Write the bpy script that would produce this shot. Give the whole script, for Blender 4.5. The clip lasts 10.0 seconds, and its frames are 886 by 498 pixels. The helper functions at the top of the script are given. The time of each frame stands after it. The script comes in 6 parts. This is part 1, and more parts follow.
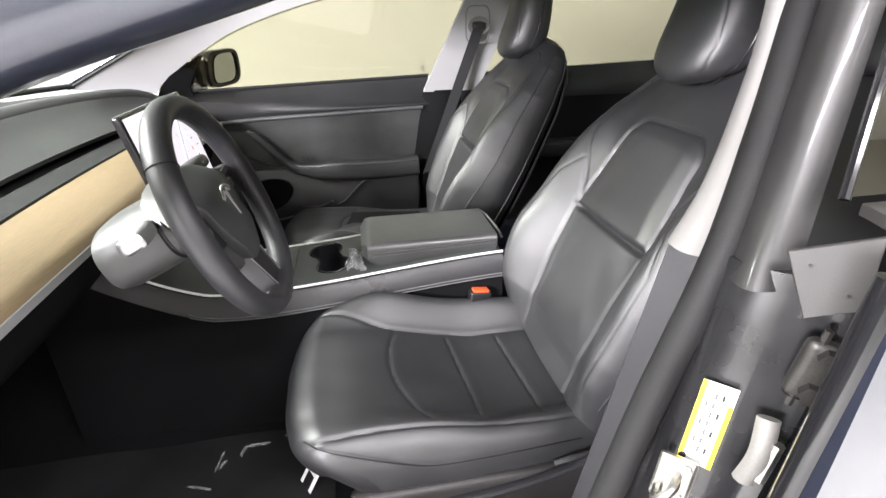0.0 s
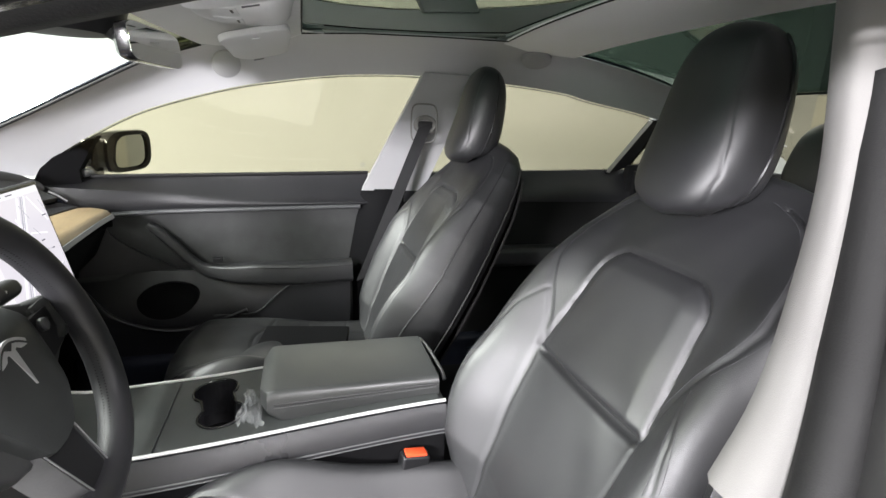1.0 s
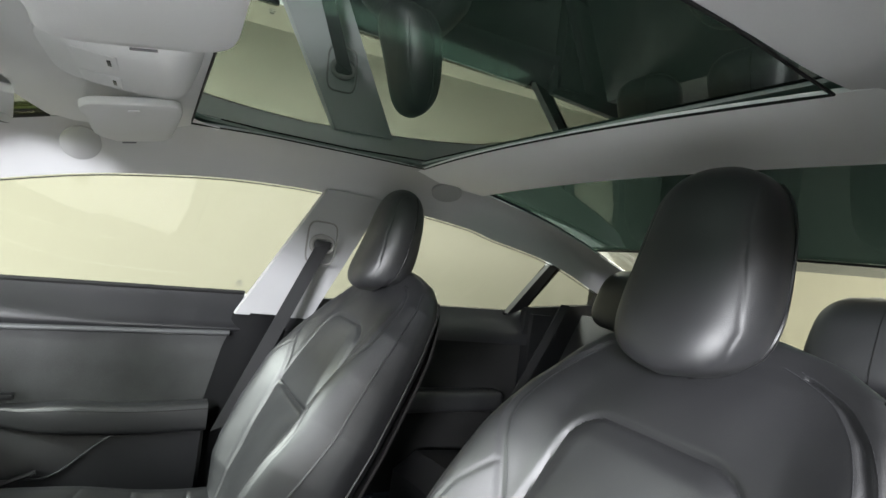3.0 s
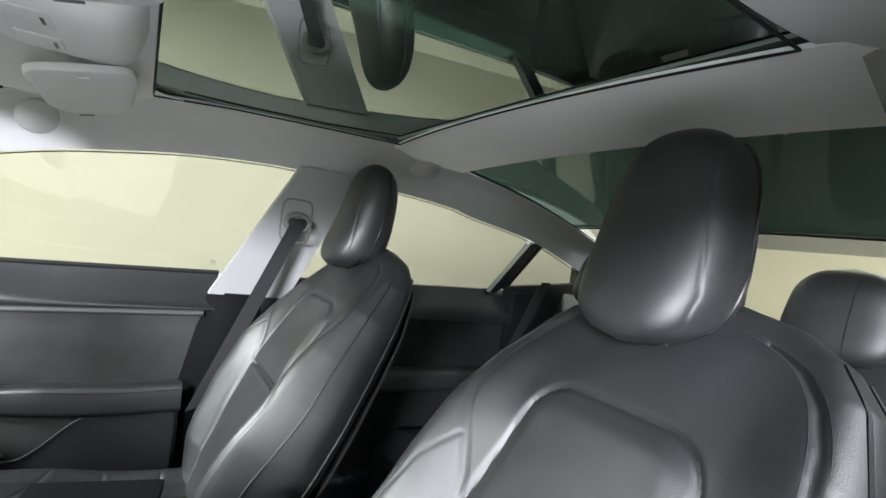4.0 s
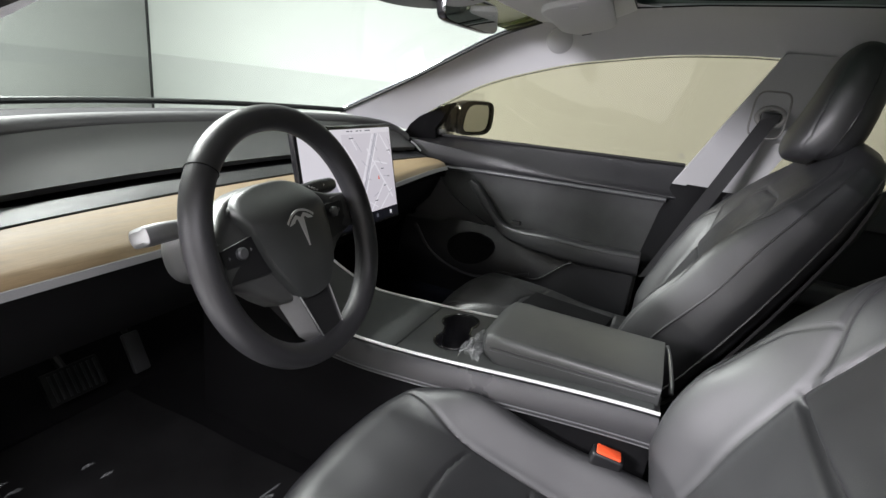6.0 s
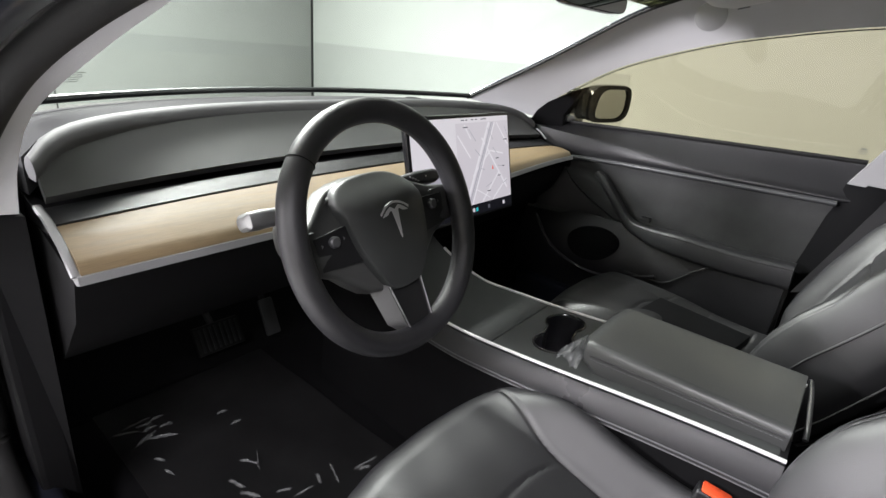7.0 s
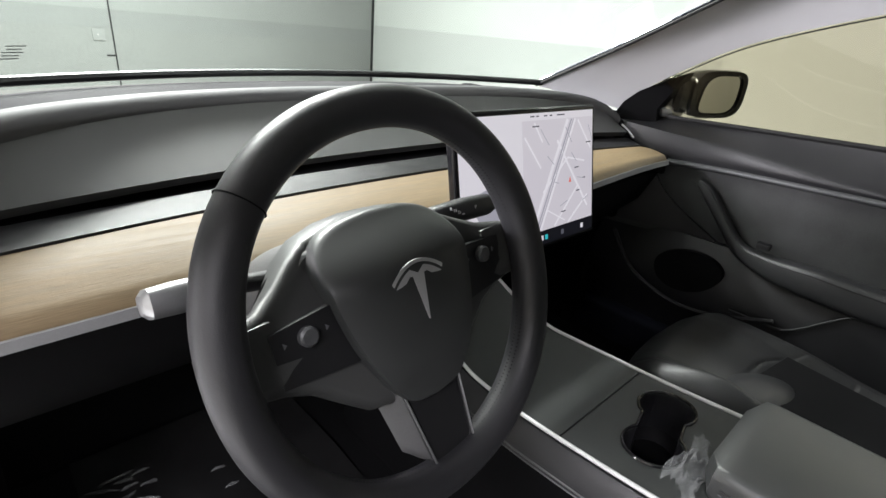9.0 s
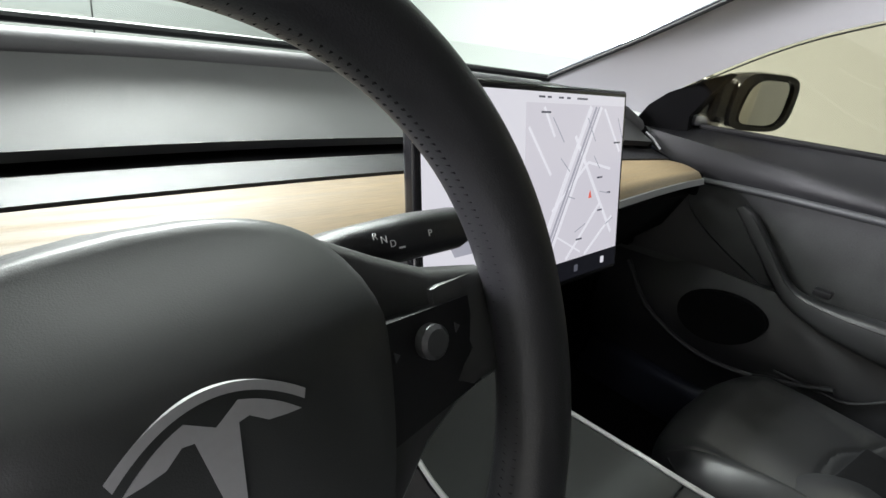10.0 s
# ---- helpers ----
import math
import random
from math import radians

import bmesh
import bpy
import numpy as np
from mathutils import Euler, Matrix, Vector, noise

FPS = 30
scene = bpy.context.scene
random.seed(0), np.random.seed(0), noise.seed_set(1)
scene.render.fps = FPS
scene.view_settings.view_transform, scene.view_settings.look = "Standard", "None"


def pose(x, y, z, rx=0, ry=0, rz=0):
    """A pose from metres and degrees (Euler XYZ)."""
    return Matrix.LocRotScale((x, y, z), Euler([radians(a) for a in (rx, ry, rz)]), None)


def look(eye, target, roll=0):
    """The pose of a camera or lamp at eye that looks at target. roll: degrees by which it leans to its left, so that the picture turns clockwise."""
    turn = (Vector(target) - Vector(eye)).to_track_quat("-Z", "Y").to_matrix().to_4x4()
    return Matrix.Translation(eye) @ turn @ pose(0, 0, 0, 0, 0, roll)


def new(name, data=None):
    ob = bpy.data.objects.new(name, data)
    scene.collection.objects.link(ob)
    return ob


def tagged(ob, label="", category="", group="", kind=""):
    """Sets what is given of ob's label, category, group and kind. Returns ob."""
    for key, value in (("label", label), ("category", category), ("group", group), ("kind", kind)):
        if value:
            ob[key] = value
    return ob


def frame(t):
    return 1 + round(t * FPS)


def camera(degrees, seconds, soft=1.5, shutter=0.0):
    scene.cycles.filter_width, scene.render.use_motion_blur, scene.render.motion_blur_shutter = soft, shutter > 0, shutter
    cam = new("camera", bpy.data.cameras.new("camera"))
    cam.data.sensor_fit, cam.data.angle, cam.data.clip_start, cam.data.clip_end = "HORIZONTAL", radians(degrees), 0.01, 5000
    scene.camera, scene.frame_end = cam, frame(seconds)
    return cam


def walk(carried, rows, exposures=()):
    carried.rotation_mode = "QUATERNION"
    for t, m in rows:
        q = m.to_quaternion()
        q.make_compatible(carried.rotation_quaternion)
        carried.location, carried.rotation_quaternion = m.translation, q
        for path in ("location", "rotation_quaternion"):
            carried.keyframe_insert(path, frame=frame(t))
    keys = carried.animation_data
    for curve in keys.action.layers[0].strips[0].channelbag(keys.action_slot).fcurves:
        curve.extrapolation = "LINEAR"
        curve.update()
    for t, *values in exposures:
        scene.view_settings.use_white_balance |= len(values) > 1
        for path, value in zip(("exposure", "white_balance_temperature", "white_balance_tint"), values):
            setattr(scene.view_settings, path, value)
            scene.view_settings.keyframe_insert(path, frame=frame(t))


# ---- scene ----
cam = camera(82.8, 10.0)
PATH = [
    (0, (0.213, -1.167, 1.153), (0.51, 0.625, 0.316), -1.3),
    (0.5, (0.244, -1.05, 1.149), (0.599, 0.765, 0.386), -0.8),
    (1, (0.284, -0.917, 1.158), (0.815, 0.941, 0.642), 2.7),
    (1.5, (0.295, -0.817, 1.137), (1.018, 1.031, 0.883), 5.7),
    (2, (0.269, -0.725, 1.134), (1.15, 1.069, 1.072), 7.8),
    (2.5, (0.249, -0.701, 1.131), (1.219, 1.047, 1.183), 9.1),
    (4, (0.302, -0.705, 1.115), (1.33, 1.01, 1.105), 8.0),
    (4.5, (0.335, -0.743, 1.099), (1.157, 1.069, 0.894), 7.0),
    (5, (0.365, -0.839, 1.109), (0.658, 1.097, 0.7), 6.1),
    (5.5, (0.412, -0.912, 1.112), (0.183, 1.006, 0.595), 6.3),
    (6, (0.448, -0.917, 1.114), (-0.281, 0.837, 0.489), 6.7),
    (6.2, (0.456, -0.909, 1.119), (-0.413, 0.764, 0.45), 6.4),
    (7.5, (0.487, -0.845, 1.131), (-0.737, 0.548, 0.384), 4.8),
    (8, (0.484, -0.838, 1.131), (-0.799, 0.489, 0.362), 4.1),
    (8.5, (0.418, -0.763, 1.131), (-0.907, 0.512, 0.344), 4.2),
    (9, (0.286, -0.631, 1.105), (-1.009, 0.665, 0.302), 5.3),
    (9.5, (0.199, -0.521, 1.112), (-1.027, 0.837, 0.303), 7.3),
    (10, (0.123, -0.417, 1.025), (-1.172, 0.909, 0.274), 8.4),
]
walk(cam, [(t, look(eye, target, roll)) for t, eye, target, roll in PATH], exposures=[(0, 0.6, 6450, 10), (0.6, 0.53, 6400, 9), (1.5, 0.36, 6350, 6), (2.2, 0.45, 6300, 3), (4.0, 0.58, 6100, 5), (4.5, 0.66, 6050, 6), (5.5, 0.02, 6300, 10), (6, -0.2, 6300, 10), (7.5, -0.15, 6400, 10), (8.5, -0.15, 6350, 10), (9.2, -0.24, 6300, 10), (9.6, -0.25, 6250, 9), (10, -0.05, 6200, 8)])

# ---- light ----
world = bpy.data.worlds.new("world")
scene.world = world
world.use_nodes = True
world.node_tree.nodes["Background"].inputs[0].default_value = (0.75, 0.78, 0.8, 1)
world.node_tree.nodes["Background"].inputs[1].default_value = 0.05


def lamp_panel(x, y, z, sx, sy, power, tilt=0, turn=0, spread=180, color=(1.0, 0.985, 0.955)):
    lamp = bpy.data.lights.new("lamp_light", "AREA")
    lamp.shape, lamp.size, lamp.size_y, lamp.energy, lamp.color = "RECTANGLE", sx, sy, power, color
    lamp.spread = radians(spread)
    ob = new("lamp_light", lamp)
    ob.matrix_basis = pose(x, y, z, tilt, 0, turn)
    return ob


# x, y, width, depth and watts of the ceiling lights; the first hangs over the bonnet
# None is in view; the second, fourth and fifth are added as fill
LAMPS = [(-2.3, 0.05, 0.4, 1.8, 310), (1.1, -2.6, 1.8, 0.35, 155), (-3.6, 0.2, 0.35, 1.4, 300), (1.3, 2.6, 2.6, 0.3, 42), (4.2, 0.0, 0.4, 2.4, 60)]
for x, y, sx, sy, p in LAMPS:
    lamp_panel(x, y, 2.67, sx, sy, p, color=(1.0, 0.95, 0.99) if y < -2 else (0.98, 1.0, 0.94))
# x, y, z, width, height, watts, tilt and turn of the light panel added out of view
ADDED_PANELS = [(-2.6, -3.6, 1.85, 1.5, 0.6, 230, 82, -42)]
for row in ADDED_PANELS:
    lamp_panel(*row, spread=120, color=(1.0, 0.95, 0.99))


# ---- materials ----
def mat(name, color, rough=0.5, metal=0.0, bump=0.0, scale=400.0, vary=0.12, stain=3.0, rough_vary=0.08, spec=0.5, coat=0.0, sheen=0.0, stretch=(1, 1, 1)):
    m = bpy.data.materials.new(name)
    m.use_nodes = True
    nt = m.node_tree
    b = nt.nodes["Principled BSDF"]
    b.inputs["Roughness"].default_value, b.inputs["Metallic"].default_value = rough, metal
    b.inputs["Specular IOR Level"].default_value, b.inputs["Coat Weight"].default_value = spec, coat
    b.inputs["Sheen Weight"].default_value = sheen
    co = nt.nodes.new("ShaderNodeTexCoord")
    mp = nt.nodes.new("ShaderNodeMapping")
    mp.inputs["Scale"].default_value = stretch
    nt.links.new(co.outputs["Object"], mp.inputs["Vector"])
    big = nt.nodes.new("ShaderNodeTexNoise")
    big.inputs["Scale"].default_value, big.inputs["Detail"].default_value = stain, 5
    small = nt.nodes.new("ShaderNodeTexNoise")
    small.inputs["Scale"].default_value, small.inputs["Detail"].default_value = scale, 3
    for n in (big, small):
        nt.links.new(mp.outputs[0], n.inputs["Vector"])
    add = nt.nodes.new("ShaderNodeMath")
    add.operation = "ADD"
    nt.links.new(big.outputs[0], add.inputs[0])
    nt.links.new(small.outputs[0], add.inputs[1])
    ramp = nt.nodes.new("ShaderNodeMapRange")
    ramp.inputs[1].default_value, ramp.inputs[2].default_value = 0.6, 1.4
    ramp.inputs[3].default_value, ramp.inputs[4].default_value = 1 - vary, 1 + vary
    nt.links.new(add.outputs[0], ramp.inputs[0])
    mul = nt.nodes.new("ShaderNodeVectorMath")
    mul.operation = "SCALE"
    mul.inputs[0].default_value = color
    nt.links.new(ramp.outputs[0], mul.inputs["Scale"])
    nt.links.new(mul.outputs[0], b.inputs["Base Color"])
    rr = nt.nodes.new("ShaderNodeMapRange")
    rr.inputs[1].default_value, rr.inputs[2].default_value = 0.3, 0.7
    rr.inputs[3].default_value, rr.inputs[4].default_value = max(0.02, rough - rough_vary), min(1, rough + rough_vary)
    nt.links.new(big.outputs[0], rr.inputs[0])
    nt.links.new(rr.outputs[0], b.inputs["Roughness"])
    if bump:
        bp = nt.nodes.new("ShaderNodeBump")
        bp.inputs["Strength"].default_value, bp.inputs["Distance"].default_value = bump, 0.001
        nt.links.new(small.outputs[0], bp.inputs["Height"])
        nt.links.new(bp.outputs[0], b.inputs["Normal"])
    return m


def glass(name, color, rough=0.0, reflect=0.03, sheen=(1, 1, 1), grazing=0.9):
    """A thin pane: clear tinted transmission with a mirror-like surface."""
    m = bpy.data.materials.new(name)
    m.use_nodes = True
    nt = m.node_tree
    nt.nodes.clear()
    out = nt.nodes.new("ShaderNodeOutputMaterial")
    tr = nt.nodes.new("ShaderNodeBsdfTransparent")
    tr.inputs[0].default_value = (*color, 1)
    gl = nt.nodes.new("ShaderNodeBsdfGlossy")
    gl.inputs["Roughness"].default_value = rough
    fr = nt.nodes.new("ShaderNodeLayerWeight")
    fr.inputs[0].default_value = 0.5
    po = nt.nodes.new("ShaderNodeMath")
    po.operation = "POWER"
    po.inputs[1].default_value = 4.0
    ad = nt.nodes.new("ShaderNodeMath")
    ad.operation = "MULTIPLY_ADD"
    ad.inputs[1].default_value, ad.inputs[2].default_value = grazing - reflect, reflect
    gl.inputs[0].default_value = (*sheen, 1)
    nt.links.new(fr.outputs["Facing"], po.inputs[0])
    mx = nt.nodes.new("ShaderNodeMixShader")
    nt.links.new(po.outputs[0], ad.inputs[0])
    nt.links.new(ad.outputs[0], mx.inputs[0])
    nt.links.new(tr.outputs[0], mx.inputs[1])
    nt.links.new(gl.outputs[0], mx.inputs[2])
    nt.links.new(mx.outputs[0], out.inputs[0])
    return m


def glow(name, color, strength):
    m = bpy.data.materials.new(name)
    m.use_nodes = True
    b = m.node_tree.nodes["Principled BSDF"]
    b.inputs["Base Color"].default_value = (*[c * 0.1 for c in color], 1)
    b.inputs["Emission Color"].default_value, b.inputs["Emission Strength"].default_value = (*color, 1), strength
    b.inputs["Roughness"].default_value = 0.15
    return m


LEATHER = mat("black_leather", (0.017, 0.0173, 0.0187), 0.47, bump=0.3, scale=900, vary=0.18, stain=6, rough_vary=0.07, spec=0.75)
SEAT_SHELL = mat("seat_shell_plastic", (0.016, 0.015, 0.015), 0.55, bump=0.2, scale=1200)
PLASTIC = mat("dark_grained_plastic", (0.016, 0.016, 0.018), 0.33, bump=0.4, scale=1500)
SOFT = mat("soft_touch_dash", (0.052, 0.053, 0.053), 0.43, bump=0.3, scale=1500, stain=4)
SHELF = mat("matt_dash_shelf", (0.03, 0.03, 0.032), 0.85, bump=0.4, scale=1500, spec=0.15)
# Black trim; taken near zero so the colour also carries the footwell's shade
MATTE = mat("matte_black_shade_trim", (0.0055, 0.0055, 0.006), 0.85, bump=0.2, scale=900, spec=0.1)
BLACK = mat("black_plastic", (0.008, 0.008, 0.009), 0.45, bump=0.1, scale=900)
GLOSS = mat("gloss_black_plastic", (0.01, 0.01, 0.011), 0.12, vary=0.1, scale=200)
RUBBER = mat("rubber_seal", (0.009, 0.009, 0.009), 0.7, bump=0.3, scale=700, spec=0.3)
# Carpet colour lowered further, with the shade under the dash put into it
CARPET = mat("black_shade_carpet", (0.007, 0.007, 0.0075), 0.97, bump=1.0, scale=900, vary=0.35, spec=0.05)
SUEDE = mat("dark_suede", (0.046, 0.047, 0.047), 0.95, bump=0.5, scale=900, vary=0.42, stain=11, sheen=0.25, spec=0.2)
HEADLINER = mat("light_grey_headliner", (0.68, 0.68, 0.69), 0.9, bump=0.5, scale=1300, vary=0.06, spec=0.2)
# Pale trim, its colour darkened to hold back glare from the near lamp
TRIM_GLARE_CUT = mat("pillar_trim_glare_cut", (0.175, 0.171, 0.165), 0.7, bump=0.25, scale=1200, vary=0.05, spec=0.3)
# Headliner fabric with missing bounce light put into a lighter colour
CROSS_LIGHT_LIFT = mat("headliner_cross_light_lift", (0.8, 0.8, 0.81), 0.9, bump=0.5, scale=1300, vary=0.05, spec=0.2)
# Headliner fabric again, darkened on rail and pillar where lamps overlight it
RAIL_GLARE_CUT = mat("headliner_rail_glare_cut", (0.5, 0.5, 0.51), 0.9, bump=0.5, scale=1300, vary=0.06, spec=0.2)
PILLAR_GLARE_CUT = mat("headliner_pillar_glare_cut", (0.33, 0.33, 0.335), 0.9, bump=0.5, scale=1300, vary=0.06, spec=0.2)
CHEEK = mat("satin_grey_cheek", (0.09, 0.09, 0.091), 0.45, metal=0.5, vary=0.08)
SATIN = mat("satin_silver", (0.4, 0.4, 0.41), 0.4, metal=1.0, vary=0.06)
EMBLEM = mat("emblem_silver", (0.5, 0.5, 0.51), 0.48, metal=0.5, vary=0.05)
STRIP = mat("dull_silver_strip", (0.3, 0.3, 0.305), 0.6, metal=0.6, vary=0.06)
DARK_SATIN = mat("dark_satin_strip", (0.09, 0.092, 0.095), 0.42, metal=0.4, vary=0.06)
PAINT = mat("dark_blue_grey_paint", (0.022, 0.025, 0.038), 0.3, metal=0.4, vary=0.1, coat=1.0)
METAL = mat("bare_metal", (0.5, 0.49, 0.46), 0.4, metal=1.0, vary=0.25, stain=20)
WEBBING = mat("black_webbing", (0.012, 0.012, 0.013), 0.8, bump=0.8, scale=600)
RED = mat("red_button", (0.75, 0.09, 0.03), 0.4, vary=0.05)
THREAD = mat("grey_thread", (0.11, 0.11, 0.115), 0.8, vary=0.1)
SEAT_THREAD = mat("dark_grey_thread", (0.055, 0.055, 0.06), 0.7, vary=0.1)
WHITE_WALL = mat("white_wall_paint", (0.38, 0.392, 0.376), 0.8, bump=0.2, scale=60, vary=0.03, stain=1.5)
BEIGE_WALL = mat("cream_wall_paint", (0.42, 0.41, 0.35), 0.8, bump=0.2, scale=60, vary=0.03, stain=1.2)
GREY_WALL = mat("grey_concrete_wall", (0.145, 0.15, 0.145), 0.85, bump=0.5, scale=40, vary=0.1, stain=2.5)
GREY_BAND = mat("light_grey_wall_band", (0.17, 0.175, 0.168), 0.85, bump=0.5, scale=40, vary=0.07, stain=2.5)
# Floor out of view, kept this pale to reflect light onto the headliner
BOUNCE_FLOOR = mat("pale_bounce_floor", (0.78, 0.78, 0.765), 0.5, bump=0.4, scale=30, vary=0.2, stain=1.5)
CEILING = mat("ceiling_paint", (0.55, 0.55, 0.53), 0.9, vary=0.05)
WIND_GLASS = glass("windscreen_glass", (0.95, 0.975, 0.965), reflect=0.02, grazing=0.12)
SIDE_GLASS = glass("side_window_glass", (0.735, 0.705, 0.62), reflect=0.015)
ROOF_GLASS = glass("tinted_roof_glass", (0.14, 0.175, 0.158), reflect=0.2, sheen=(0.93, 1.0, 0.95))
REAR_GLASS = glass("tinted_rear_glass", (0.22, 0.27, 0.24), reflect=0.05, sheen=(0.88, 1.0, 0.94), grazing=0.2)
REAR_CLEAR = glass("lower_rear_glass", (0.86, 0.83, 0.74), reflect=0.04)
MIRROR = mat("mirror_silver", (0.85, 0.86, 0.85), 0.02, metal=1.0, vary=0.0, rough_vary=0.01)
SCREEN_WHITE = glow("lit_screen", (0.92, 0.875, 0.925), 0.78)


def wood_material():
    m = mat("open_pore_wood", (0.2, 0.146, 0.08), 0.55, bump=0.3, scale=60, vary=0.22, stain=8, stretch=(14, 0.6, 14))
    return m


WOOD = wood_material()


# ---- shapes ----
def part(name, bm, material, parent=None, label="", smooth=True):
    me = bpy.data.meshes.new(name)
    bmesh.ops.recalc_face_normals(bm, faces=bm.faces)
    for f in bm.faces:
        f.smooth = smooth
    bm.to_mesh(me)
    bm.free()
    me.materials.append(material)
    ob = new(name, me)
    if smooth:
        me.set_sharp_from_angle(angle=radians(40))
    if parent:
        ob.parent = parent
    if label:
        ob["label"] = label
    return ob


def thing(name, label, category, m=None, group="", kind=""):
    ob = new(name)
    ob.empty_display_size = 0.05
    if m is not None:
        ob.matrix_basis = m
    return tagged(ob, label, category, group, kind)


def structure(name, bm, material, label, category, smooth=False):
    return tagged(part(name, bm, material, smooth=smooth), label, category, kind="structure")


def box(x0, y0, z0, x1, y1, z1, bevel=0.0, seg=2, bm=None, m=None):
    bm = bm or bmesh.new()
    t = Matrix.Translation(((x0 + x1) / 2, (y0 + y1) / 2, (z0 + z1) / 2)) @ Matrix.Diagonal((abs(x1 - x0), abs(y1 - y0), abs(z1 - z0), 1))
    r = bmesh.ops.create_cube(bm, size=1, matrix=t)
    if bevel:
        es = list({e for v in r["verts"] for e in v.link_edges})
        got = bmesh.ops.bevel(bm, geom=es, offset=bevel, segments=seg, profile=0.6, affect="EDGES")
        vs = {v for f in got["faces"] for v in f.verts} | {v for v in r["verts"] if v.is_valid}
    else:
        vs = set(r["verts"])
    if m is not None:
        bmesh.ops.transform(bm, matrix=m, verts=list(vs))
    return bm


def rings(loops, closed=True, caps=True, bm=None):
    """Skin over a row of loops with equal counts of points."""
    bm = bm or bmesh.new()
    vs = [[bm.verts.new(p) for p in loop] for loop in loops]
    n = len(loops[0])
    for a, b in zip(vs, vs[1:]):
        for i in range(n if closed else n - 1):
            j = (i + 1) % n
            bm.faces.new((a[i], a[j], b[j], b[i]))
    if caps and closed:
        bm.faces.new(vs[0][::-1])
        bm.faces.new(vs[-1])
    return bm


def spline(points, n):
    """n points evenly spread on a smooth curve through the given ones."""
    p = [Vector(q) for q in points]
    p = [2 * p[0] - p[1], *p, 2 * p[-1] - p[-2]]
    out = []
    for i in range(1, len(p) - 2):
        for k in range(12):
            t = k / 12
            a, b, c, d = p[i - 1], p[i], p[i + 1], p[i + 2]
            out.append(0.5 * (2 * b + (c - a) * t + (2 * a - 5 * b + 4 * c - d) * t * t + (3 * b - 3 * c + d - a) * t**3))
    out.append(p[-2])
    length = [0.0]
    for a, b in zip(out, out[1:]):
        length.append(length[-1] + (b - a).length)
    res = []
    for k in range(n):
        want = length[-1] * k / (n - 1)
        i = max(j for j in range(len(length)) if length[j] <= want + 1e-9)
        i = min(i, len(out) - 2)
        f = (want - length[i]) / max(1e-9, length[i + 1] - length[i])
        res.append(out[i].lerp(out[i + 1], f))
    return res


def sweep(path, radius, sides=10, closed=False, flat=1.0, up=(0, 0, 1), bm=None):
    """A tube along a row of points; radius may be a function of 0..1; flat squeezes it along up."""
    path = [Vector(p) for p in path]
    n = len(path)
    loops = []
    for i, p in enumerate(path):
        if closed:
            d = path[(i + 1) % n] - path[i - 1]
        else:
            d = path[min(i + 1, n - 1)] - path[max(i - 1, 0)]
        d.normalize()
        side = d.cross(Vector(up))
        if side.length < 1e-4:
            side = d.cross(Vector((1, 0, 0)))
        side.normalize()
        top = side.cross(d)
        r = radius(i / max(1, n - 1)) if callable(radius) else radius
        loops.append([p + side * r * math.cos(a) + top * r * flat * math.sin(a) for a in (2 * math.pi * k / sides for k in range(sides))])
    if closed:
        loops.append(loops[0])
        bm2 = rings(loops, True, False, bm)
        bmesh.ops.remove_doubles(bm2, verts=bm2.verts, dist=1e-6)
        return bm2
    return rings(loops, True, True, bm)


def prism(section, ys, shift=None):
    """A closed section of (x, z) points carried along y; shift(y) gives dx, dz."""
    loops = []
    for y in ys:
        dx, dz = shift(y) if shift else (0, 0)
        loops.append([(x + dx, y, z + dz) for x, z in section])
    return rings(loops)


def sheet(f, nu, nv, thick, axis):
    """A plate of some thickness over the surface f(u, v), u and v from 0 to 1; axis: the way from its face to its back."""
    axis = Vector(axis)
    bm = bmesh.new()
    a = [[bm.verts.new(f(i / nu, j / nv)) for j in range(nv + 1)] for i in range(nu + 1)]
    b = [[bm.verts.new(v.co + axis * thick) for v in row] for row in a]
    for i in range(nu):
        for j in range(nv):
            bm.faces.new((a[i][j], a[i + 1][j], a[i + 1][j + 1], a[i][j + 1]))
            bm.faces.new((b[i][j], b[i][j + 1], b[i + 1][j + 1], b[i + 1][j]))
    for i in range(nu):
        bm.faces.new((a[i][0], b[i][0], b[i + 1][0], a[i + 1][0]))
        bm.faces.new((a[i][nv], a[i + 1][nv], b[i + 1][nv], b[i][nv]))
    for j in range(nv):
        bm.faces.new((a[0][j], a[0][j + 1], b[0][j + 1], b[0][j]))
        bm.faces.new((a[nu][j], b[nu][j], b[nu][j + 1], a[nu][j + 1]))
    return bm


def smooth01(a, b, x):
    t = min(1, max(0, (x - a) / (b - a)))
    return t * t * (3 - 2 * t)


def lerp_table(table, s):
    """The value at s between rows of (s, value)."""
    if s <= table[0][0]:
        return table[0][1]
    for (a, u), (b, v) in zip(table, table[1:]):
        if s <= b:
            return u + (v - u) * (s - a) / (b - a)
    return table[-1][1]


def arc(cx, cy, r, a0, a1, n):
    return [(cx + r * math.cos(radians(a0 + (a1 - a0) * k / n)), cy + r * math.sin(radians(a0 + (a1 - a0) * k / n))) for k in range(n + 1)]

